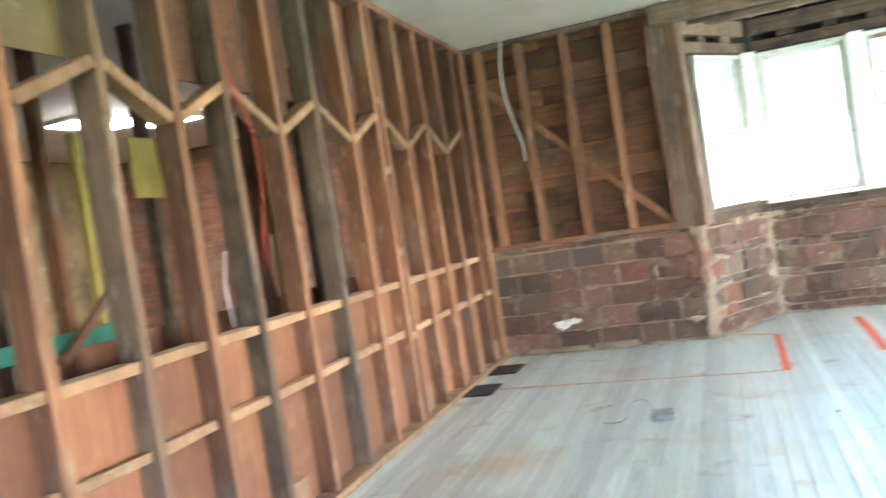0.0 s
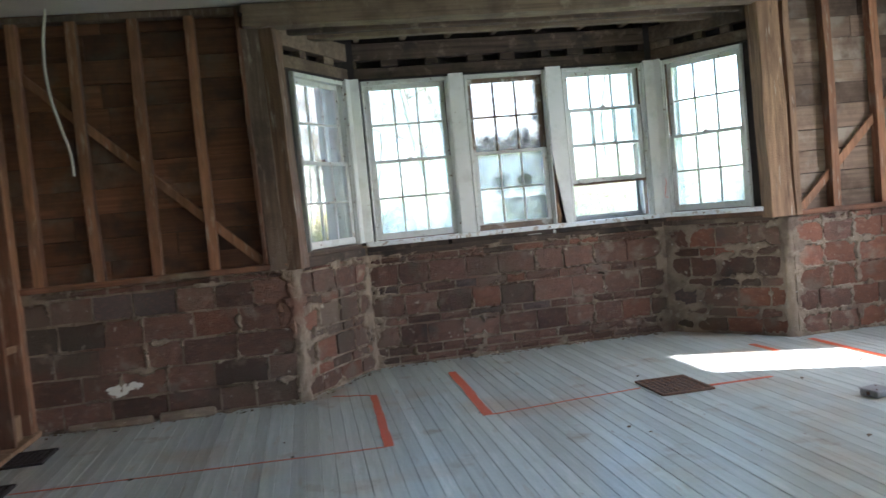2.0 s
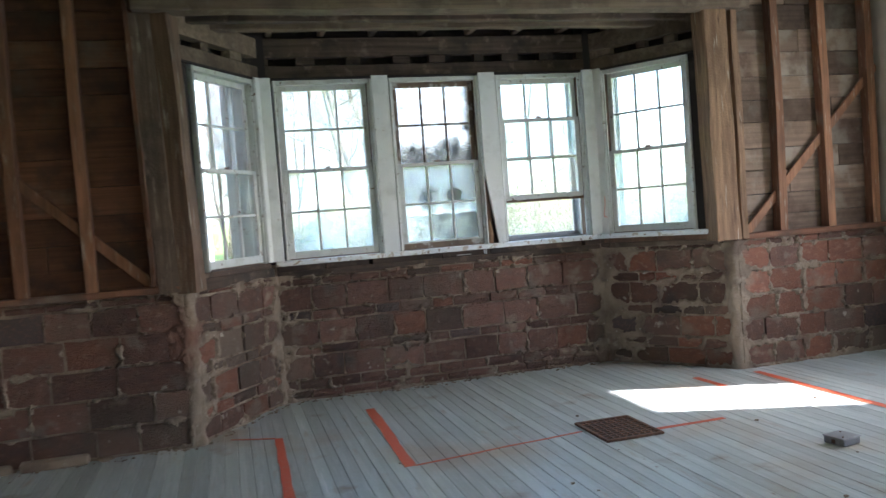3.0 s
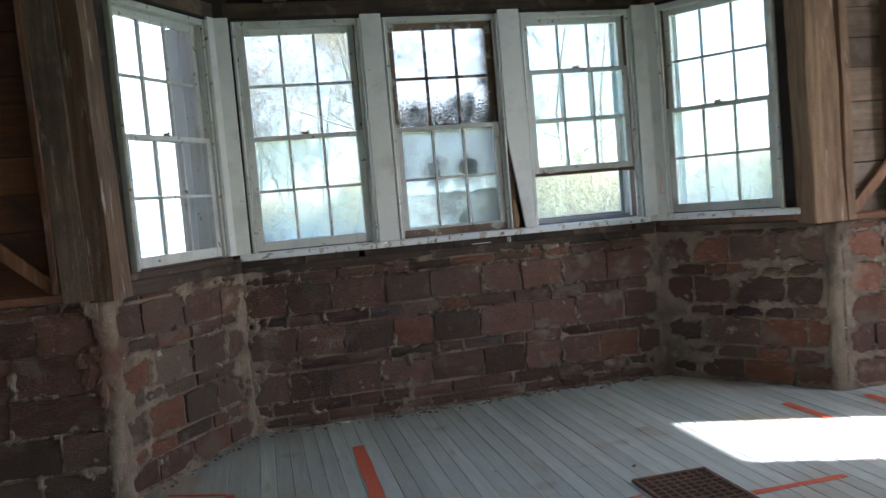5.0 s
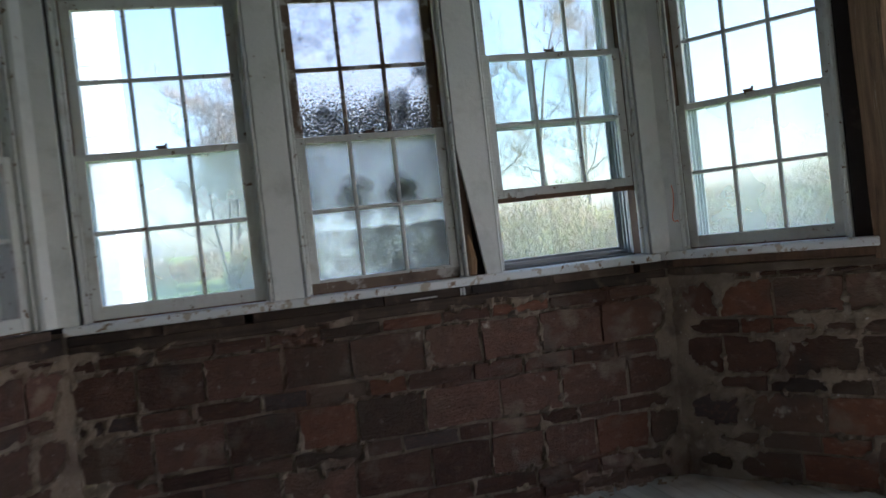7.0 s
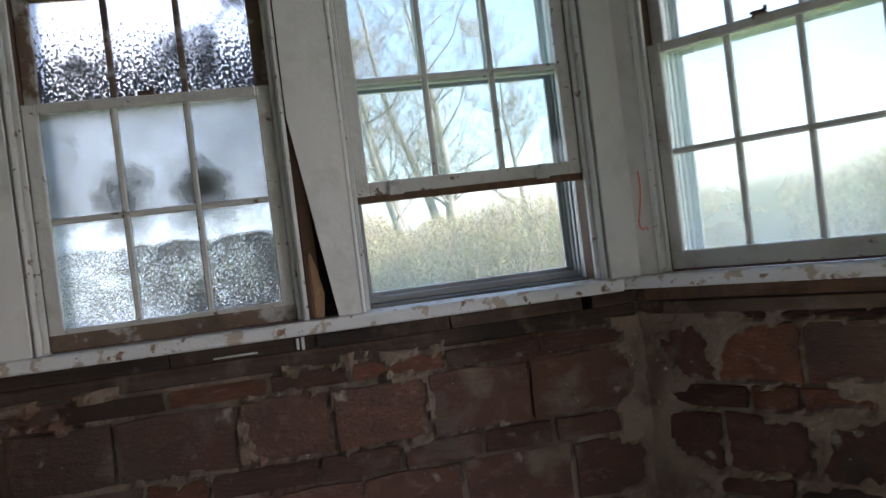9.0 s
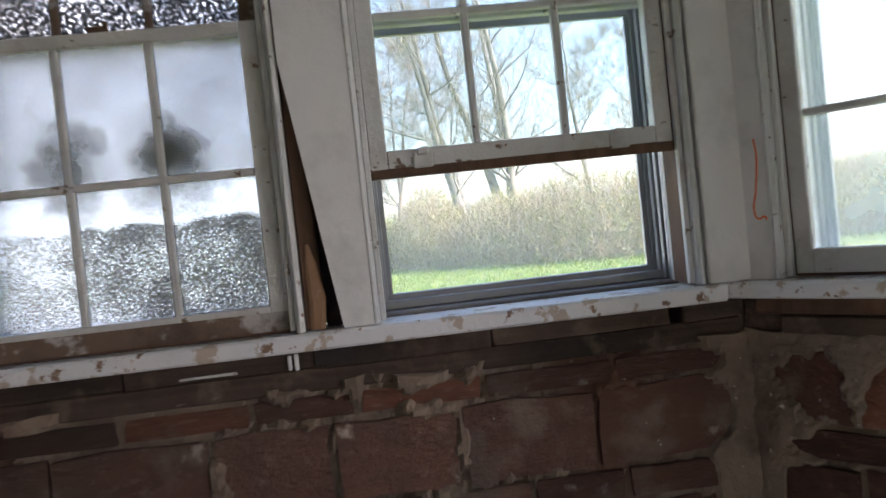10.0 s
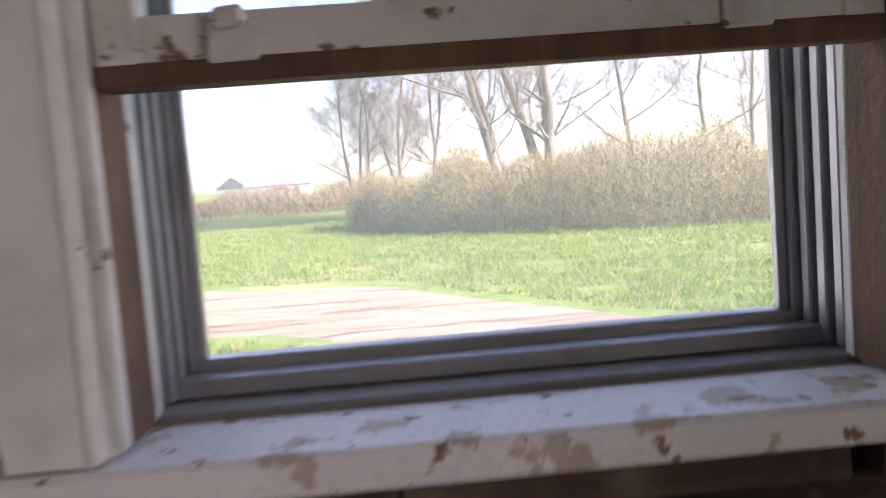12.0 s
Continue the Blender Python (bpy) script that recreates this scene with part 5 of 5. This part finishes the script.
def hedge_spot(spread):
    f = random.random() ** 1.6
    x, y, h = hedge_line(f)
    x += random.gauss(0, 0.4)
    off = random.gauss(0, spread)
    clump = 0.85 + 0.45 * noise.noise((x * 0.55, y * 0.4 + off * 0.3, 2.0))
    return x, y + off, h * clump * (1 - 0.10 * abs(off))


def hedge_twig():
    x, y, h = hedge_spot(1.1)
    z = ground_height(x, y)
    a = random.random() ** 1.2 * h * 0.85
    way = Vector((random.gauss(0, 0.6), random.gauss(0, 0.6), random.uniform(0.1, 1.3))).normalized() * random.uniform(0.3, 1.0)
    p = Vector((x, y, z + a))
    return p, p + way, random.uniform(0.005, 0.013)


def hedge_leaf():
    x, y, h = hedge_spot(1.1)
    p = Vector((x, y - 0.2, ground_height(x, y) + random.random() ** 1.2 * h * 0.95))
    return p, p + Vector((random.uniform(-0.12, 0.12), random.uniform(-0.1, 0.1), random.uniform(-0.04, 0.12))), random.uniform(0.015, 0.040)


scatter("hedge", 110000, hedge_twig, "twig", "tall tangled hedge of dry brown twigs", "hedge")
def far_hedge_twig():
    x = random.uniform(-26, -1.0)
    y = 72 + random.gauss(0, 1.0)
    h = 2.2 * (0.8 + 0.5 * noise.noise((x * 0.35, 0, 8)))
    p = Vector((x, y, ground_height(x, y) + random.random() * h))
    return p, p + Vector((random.gauss(0, 0.4), random.gauss(0, 0.4), random.uniform(0.1, 0.9))), random.uniform(0.012, 0.03)


scatter("far_hedge", 16000, far_hedge_twig, "twig", "low far row of brown bushes across the lawn", "hedge")
scatter("hedge_leaves", 95000, hedge_leaf, "bud", "young yellow-green leaves on the hedge", "hedge")


# ---- bare trees behind the hedge ----
def tree(x, y, height, lean, stems, seed, label, spread=1.0, bark="bark", girth=0.019):
    rng = random.Random(seed)
    t = thing("tree", label, "tree", pose(x, y, ground_height(x, y) - 0.1), group="bare trees behind the hedge")
    verts, faces, tips = [], [], []

    def limb(p, d, length, r0, level):
        steps = (9, 7, 6, 4)[level]
        sides = (8, 5, 4, 3)[level]
        q, way = Vector(p), Vector(d).normalized()
        rings = []
        for i in range(steps + 1):
            f = i / steps
            r = max(0.006, r0 * (1 - 0.85 * f))
            s = way.orthogonal().normalized()
            c = way.cross(s)
            rings.append(len(verts))
            for k in range(sides):
                a = 2 * math.pi * k / sides
                verts.append(tuple(q + (s * math.cos(a) + c * math.sin(a)) * r))
            if level < 3 and f > (0.16 if level == 0 else 0.12):
                for _ in range((2, 2, 1)[level]):
                    out = Vector((rng.gauss(0, 1), rng.gauss(0, 1), 0)).normalized() * spread
                    limb(q, way * rng.uniform(0.2, 0.7) + out * 0.9 + Vector((0, 0, rng.uniform(-0.05, 0.4))), length * (0.50, 0.52, 0.5)[level] * rng.uniform(0.5, 1.0) * (1.1 - 0.5 * f), r * rng.uniform(*((0.22, 0.45), (0.3, 0.5), (0.3, 0.5))[level]), level + 1)
            if level >= 2:
                tips.append((q.copy(), way.copy()))
            bend = (0.07, 0.17, 0.22, 0.25)[level]
            way = (way + Vector((rng.gauss(0, bend), rng.gauss(0, bend), 0.06))).normalized()
            q = q + way * (length / steps)
        for i in range(steps):
            for k in range(sides):
                n = (k + 1) % sides
                faces.append((rings[i] + k, rings[i] + n, rings[i + 1] + n, rings[i + 1] + k))

    for i in range(stems):
        limb((rng.uniform(-0.6, 0.6) * (stems > 1), rng.uniform(-0.4, 0.4) * (stems > 1), 0), (lean + rng.gauss(0, 0.12) * (stems > 1), rng.gauss(0, 0.08), 1), height * rng.uniform(0.85, 1.0), height * girth, 0)
    me = bpy.data.meshes.new("trunk")
    me.from_pydata(verts, [], faces)
    part("trunk", me, bark, t, smooth=True)

    def twig():
        q, way = rng.choice(tips)
        e = q + way * rng.uniform(0.4, 1.3) + Vector((rng.gauss(0, 0.35), rng.gauss(0, 0.35), rng.gauss(0.1, 0.3)))
        return q, e, rng.uniform(0.004, 0.009)

    scatter("crown", 9000 if bark == "bark" else 15000, twig, "twig" if bark == "bark" else "pink_twig", "", "", parent=t)
    return t


BARE = "tall bare grey tree with fine spring twigs"
tree(8.0, 52, 17, -0.22, 2, 2, "bare grey tree with forked leaning trunks")
tree(10.7, 52, 18, 0.02, 3, 5, "clump of bare grey trunks with fine twigs")
tree(16.0, 52, 17, 0.0, 1, 8, BARE, girth=0.014)
tree(21.3, 55, 17, 0.0, 1, 11, BARE, girth=0.012)
tree(0.3, 58, 13, 0.0, 3, 14, "bare tree with a pinkish twiggy crown", 1.2, "pinkish", 0.010)
tree(2.4, 62, 14, 0.0, 3, 17, "bare tree with a pinkish twiggy crown", 1.2, "pinkish", 0.010)
tree(4.4, 57, 14, 0.0, 2, 23, "bare tree with a pinkish twiggy crown", 1.2, "pinkish", 0.010)
tree(24.3, 56, 16, 0.0, 1, 19, BARE, girth=0.013)

# ---- far houses and the wing beside the bay ----
def house(x, y, w, d, h, rise, label, turn=0.0):
    o = thing("house", label, "house", pose(x, y, ground_height(x, y) - 0.2, 0, 0, turn), group="far houses")
    part("wall", box(-w / 2, -d / 2, 0, w / 2, d / 2, h), "siding", o)
    b = bmesh.new()
    e = 0.4
    prof = [(-d / 2 - e, h - 0.1), (0, h + rise), (d / 2 + e, h - 0.1), (d / 2 + e, h - 0.3), (-d / 2 - e, h - 0.3)]
    rows = [[b.verts.new((s * (w / 2 + e), y, z)) for y, z in prof] for s in (-1, 1)]
    for i in range(5):
        b.faces.new((rows[0][i], rows[0][(i + 1) % 5], rows[1][(i + 1) % 5], rows[1][i]))
    b.faces.new(rows[0][::-1])
    b.faces.new(rows[1])
    bmesh.ops.recalc_face_normals(b, faces=b.faces[:])
    part("roof", b, "roof", o)
    for u in (-0.3, 0.05, 0.3):
        part("window", box(u * w - 0.5, -d / 2 - 0.03, h * 0.4, u * w + 0.5, -d / 2 + 0.05, h * 0.8), "storm", o)
    part("door", box(0.16 * w - 0.45, -d / 2 - 0.03, 0, 0.16 * w + 0.45, -d / 2 + 0.05, 2.1), "jamb", o)
    return o


house(-24, 190, 14, 8, 3.0, 2.4, "far white bungalow with a grey roof")
house(-36, 215, 16, 8, 3.2, 2.6, "far white house with a long grey roof", 75)

# opaque pale blue: the sky's reflection is put into the pane colour
M["sky_pane"] = material("sky_tinted_pane", (0.36, 0.45, 0.50), 0.15, spec=0.6)
wing = thing("house_wing", "white clapboard wing of the house with a sash window", "house", pose(-5.55, 15.5, -0.8), kind="")
part("wall", box(-5, -1.5, 0, 4.98, 0.9, 7.5), "siding", wing)
for i in range(46):
    part("clapboard", box(-5.0, -1.53, 0.25 + 0.155 * i, 5.02, -1.5, 0.40 + 0.155 * i, worn=0.002), "siding", wing)
b = bmesh.new()
prof = [(-2.0, 7.5), (-0.3, 8.6), (1.3, 7.5), (1.3, 7.3), (-2.0, 7.3)]
rows = [[b.verts.new((s, y, z)) for y, z in prof] for s in (-5.3, 5.4)]
for i in range(5):
    b.faces.new((rows[0][i], rows[0][(i + 1) % 5], rows[1][(i + 1) % 5], rows[1][i]))
b.faces.new(rows[0][::-1])
b.faces.new(rows[1])
bmesh.ops.recalc_face_normals(b, faces=b.faces[:])
part("roof", b, "roof", wing)
wf = part("window", box(4.05, -1.60, 1.75, 4.60, -1.531, 3.25, bevel=0.01), "white", wing, "white framed window")
part("pane", box(4.12, -1.612, 1.82, 4.53, -1.602, 2.47), "sky_pane", wf)
part("pane", box(4.12, -1.612, 2.53, 4.53, -1.602, 3.18), "sky_pane", wf)

# ---- things on the floor and the walls ----
def strip(name, p, q, wide, mat, label, group="red tape lines"):
    """Tape stuck on the boards."""
    p, q = Vector((*p, 0.0)), Vector((*q, 0.0))
    n = max(2, int((q - p).length / 0.12))
    d = (q - p).normalized()
    s = Vector((-d.y, d.x, 0))
    verts, faces = [], []
    for i in range(n + 1):
        c = p + (q - p) * (i / n) + s * noise.noise((i * 0.5, p.x, p.y)) * 0.008
        w = wide / 2 * (1 + 0.12 * random.uniform(-1, 1))
        for k in (-1, 1):
            for z in (0.0032, 0.0045):
                verts.append(tuple(c + s * w * k + Vector((0, 0, z))))
    for i in range(n):
        a = i * 4
        faces += [(a + 1, a + 3, a + 7, a + 5), (a, a + 4, a + 6, a + 2), (a, a + 1, a + 5, a + 4), (a + 3, a + 2, a + 6, a + 7)]
    me = bpy.data.meshes.new(name)
    me.from_pydata(verts, [], faces)
    return tagged(part(name, me, mat), label, "tape", group)


WIDE, THIN = "wide strip of red tape stuck on the floor boards", "thin red marking line on the floor boards"
strip("floor_tape", (-0.11, 7.22), (-0.135, 5.80), 0.055, "tape", WIDE)
strip("floor_tape", (0.60, 7.70), (0.565, 6.19), 0.07, "tape", WIDE)
strip("floor_tape", (3.10, 7.26), (3.115, 6.90), 0.06, "tape", WIDE)
strip("floor_tape", (3.60, 7.18), (3.58, 5.60), 0.06, "tape", WIDE)
strip("floor_line", (-0.42, 7.36), (-0.13, 7.225), 0.022, "tape", THIN)
strip("floor_line", (-2.30, 5.93), (-0.16, 5.80), 0.018, "tape", THIN)
strip("floor_line", (0.60, 6.20), (1.70, 6.34), 0.02, "tape", THIN)
strip("floor_line", (2.13, 6.16), (2.60, 6.16), 0.04, "tape", THIN)


def floor_grate(x0, y0, x1, y1, nx, ny, mat, label, name="floor_grate", bars=0.010, rim=0.022):
    g = thing(name, label, "floor grate", pose((x0 + x1) / 2, (y0 + y1) / 2, 0.002), group="floor grates")
    w, l = x1 - x0, y1 - y0
    f = bmesh.new()
    for a in ((-w / 2, -l / 2, w / 2, -l / 2 + rim), (-w / 2, l / 2 - rim, w / 2, l / 2), (-w / 2, -l / 2 + rim, -w / 2 + rim, l / 2 - rim), (w / 2 - rim, -l / 2 + rim, w / 2, l / 2 - rim)):
        add_box(f, a[0], a[1], 0.0, a[2], a[3], 0.016, bevel=0.003)
    part("rim", f, mat, g)
    for i in range(1, nx):
        u = -w / 2 + rim + (w - 2 * rim) * i / nx
        part("slat", box(u - bars / 2, -l / 2 + rim, 0.009, u + bars / 2, l / 2 - rim, 0.0135), mat, g)
    for i in range(1, ny):
        u = -l / 2 + rim + (l - 2 * rim) * i / ny
        part("slat", box(-w / 2 + rim, u - bars / 2, 0.009, w / 2 - rim, u + bars / 2, 0.014), mat, g)
    # thin near-black sheet on the boards, for the shade down in the duct
    part("duct", box(-w / 2 + rim, -l / 2 + rim, 0.0005, w / 2 - rim, l / 2 - rim, 0.002), "subfloor", g)
    return g


floor_grate(1.725, 6.045, 2.105, 6.505, 8, 10, "iron", "rusty cast iron floor grate with a square mesh", bars=0.010)
floor_grate(-2.60, 5.73, -2.31, 6.09, 6, 16, "vent", "dark metal floor vent beside the stud wall", "floor_vent", 0.009)
floor_grate(-2.565, 6.49, -2.29, 6.84, 6, 16, "vent", "dark metal floor vent beside the stud wall", "floor_vent", 0.009)


def junction_box(x, y, turn, size, label, wire):
    j = thing("junction_box", label, "electrical box", pose(x, y, 0.003, 0, 0, turn))
    a, h = size, 0.038
    b = bmesh.new()
    add_box(b, -a / 2, -a / 2, 0.0, a / 2, a / 2, h, bevel=0.004)
    part("body", b, "steel", j)
    part("cover", box(-a / 2 - 0.004, -a / 2 - 0.004, h + 0.0005, a / 2 + 0.004, a / 2 + 0.004, h + 0.006, bevel=0.002), "steel", j)
    for k in (-1, 1):
        s = bmesh.new()
        bmesh.ops.create_cone(s, cap_ends=True, segments=10, radius1=0.006, radius2=0.004, depth=0.004)
        part("screw", s, "iron", j, at=pose(k * a * 0.3, k * a * 0.3, h + 0.008))
    part("knockout", box(-a / 2 - 0.006, -0.012, 0.008, -a / 2 - 0.0005, 0.012, 0.030, bevel=0.003), "iron", j)
    if wire:
        tube("wire", [(-a / 2 + 0.0, 0.02, 0.03), (-0.10, 0.12, 0.09), (-0.20, 0.09, 0.08), (-0.24, -0.02, 0.012), (-0.36, -0.03, 0.006)], 0.0035, "steel", j, "dark bent wire")
    return j


junction_box(-0.93, 4.77, 4, 0.125, "galvanised steel junction box on the floor with a bent wire", True)
junction_box(2.83, 5.42, 10, 0.13, "galvanised steel junction box on the floor boards", False)

tagged(tube("cable", [(-2.13, 7.13, 3.035), (-2.17, 7.12, 2.75), (-2.16, 7.11, 2.45), (-2.11, 7.11, 2.2), (-2.07, 7.12, 2.02), (-2.065, 7.13, 1.86)], 0.009, "cable"),
       "white sheathed cable hanging from the ceiling", "cable")
tagged(tube("red_wire", [(-2.56, 3.16, 3.0), (-2.545, 3.07, 2.45), (-2.54, 3.10, 2.22), (-2.54, 3.21, 2.04), (-2.545, 3.26, 1.84), (-2.55, 3.22, 1.55), (-2.555, 3.17, 1.3)], 0.0045, "redwire"),
       "thin red wire hanging down a stud", "wire")
tagged(tube("grey_cable", [(-2.665, 3.03, 1.42), (-2.66, 2.98, 1.25), (-2.66, 3.0, 1.06)], 0.006, "steel"), "grey cable between the studs", "cable")
for y in (4.14,):
    tagged(tube("conduit", [(-2.62, y, 2.0), (-2.625, y + 0.01, 1.4), (-2.62, y, 1.05)], 0.008, "steel"), "thin grey conduit up the stud wall", "conduit")
tagged(tube("orange_string", [(2.872, 8.14, 1.475), (2.868, 8.125, 1.44), (2.852, 8.11, 1.36), (2.842, 8.105, 1.31), (2.848, 8.10, 1.296), (2.862, 8.10, 1.30), (2.866, 8.10, 1.292)], 0.0022, "orange"),
       "bit of orange string caught on the window post", "string")


# sheathing scraps and rubble along the foot of the wall
def scrap(bm, x, y, s):
    add_box(bm, x - s, y - s * 0.6, 0.003, x + s, y + s * 0.6, 0.003 + s * 0.7, worn=s * 0.35)


rub = bmesh.new()
for _ in range(260):
    side = random.random()
    if side < 0.4:
        x, y = random.uniform(XL + 0.05, -0.6), YB - abs(random.gauss(0, 0.06)) - 0.015
    elif side < 0.75:
        x, y = random.uniform(0.1, 2.8), YC - abs(random.gauss(0, 0.05)) - 0.015
    elif side < 0.9:
        f = random.random()
        p = BLO.lerp(BLI, f)
        x, y = p.x + 0.03 + abs(random.gauss(0, 0.03)), p.y - 0.03
    else:
        x, y = random.uniform(-2.2, 3.8), random.uniform(4.0, 7.2)
    scrap(rub, x, y, random.uniform(0.003, 0.012))
tagged(part("rubble", rub, "mortar"), "crumbs of mortar and plaster along the walls", "rubble", kind="stuff")
for x0, x1, z in ((-2.35, -1.75, 0.05), (-1.7, -1.3, 0.06)):
    l = bmesh.new()
    add_box(l, x0, YB - 0.07, 0.003, x1, YB - 0.004, z, bevel=0.012, worn=0.012)
    tagged(part("mortar_ledge", l, "mortar"), "crumbling mortar ledge at the foot of the wall", "ledge", kind="structure")


def patch(name, x, y, z, w, h, mat, label, seed):
    """A flake of old plaster or paint left on the wall."""
    rng = random.Random(seed)
    bm = bmesh.new()
    rim = []
    for i in range(22):
        a = 2 * math.pi * i / 22
        r = 0.8 + 0.28 * rng.uniform(-1, 1)
        rim.append((math.cos(a) * r * w / 2, math.sin(a) * r * h / 2))
    front = [bm.verts.new((u, 0, v)) for u, v in rim]
    back = [bm.verts.new((u * 1.05, 0.022, v * 1.05)) for u, v in rim]
    mid = bm.verts.new((0, -0.003, 0))
    for i in range(22):
        k = (i + 1) % 22
        bm.faces.new((mid, front[i], front[k]))
        bm.faces.new((front[k], front[i], back[i], back[k]))
    bmesh.ops.recalc_face_normals(bm, faces=bm.faces[:])
    return tagged(part(name, bm, mat, at=pose(x, y, z)), label, "plaster patch", kind="structure")


patch("plaster_patch", -1.97, YB - 0.016, 0.265, 0.24, 0.10, "limed", "splash of white plaster on the clay tiles", 2)
patch("plaster_patch", -1.86, YB - 0.015, 0.29, 0.12, 0.07, "limed", "splash of white plaster on the clay tiles", 6)

rose = thing("ceiling_rose", "small round white ceiling rose with a screw cap", "ceiling rose", pose(-1.66, 5.76, TOP))
for nm, r0, r1, z0, z1 in (("base", 0.055, 0.048, 0.0, -0.012), ("cap", 0.03, 0.022, -0.012, -0.03)):
    c = bmesh.new()
    bmesh.ops.create_cone(c, cap_ends=True, segments=24, radius1=r1, radius2=r0, depth=z0 - z1)
    part(nm, c, "white", rose, at=pose(0, 0, (z0 + z1) / 2))

# ---- floor boards, one by one ----
PITCH = 0.0835
rng = random.Random(4)
x, n, rest = XL + 0.02, 0, []
while x < XR - 0.02:
    w = PITCH - rng.uniform(0.0006, 0.0020)
    cuts = [-0.2 + rng.uniform(-1.2, 1.2), 3.2 + rng.uniform(-1.3, 1.3)]
    ends = [YS] + cuts + [YC + 0.02]
    for a, b in zip(ends, ends[1:]):
        me = bpy.data.meshes.new("floor_board")
        t, e, m = 0.0020, 0.0022, 7
        verts, faces = [], []
        cup = rng.uniform(0.0, 0.0022)
        for k in range(m + 1):
            y = (a + 0.0015) + (b - a - 0.003) * k / m - a
            z = rng.uniform(-0.0012, 0.0012)
            j = rng.uniform(-0.0008, 0.0008)
            for u, h in ((-w / 2 + j, -0.02), (-w / 2 + j, -t), (-w / 2 + e, cup), (0, 0), (w / 2 - e, cup), (w / 2 + j, -t), (w / 2 + j, -0.02)):
                verts.append((u, y, h + z))
        for k in range(m):
            for q in range(6):
                i = k * 7 + q
                faces.append((i, i + 1, i + 8, i + 7))
        faces += [tuple(range(0, 7)), tuple(range(m * 7 + 6, m * 7 - 1, -1))]
        me.from_pydata(verts, [], faces)
        part("floor_board", me, "board", floor, at=pose(x + PITCH / 2, a, 0.0))
    x += PITCH

# ---- clay tiles, one by one ----
for wall, laid in WALLS:
    for kind, k, a, b, z, h, out in laid:
        if h < 0.02:
            continue
        tile = part("brick", BRICKS[kind][k], None, wall)
        tile.matrix_basis = Matrix.Translation(((a + b) / 2, out, z + h / 2)) @ Matrix.Diagonal((b - a - 0.018, 0.05, h - 0.018, 1))
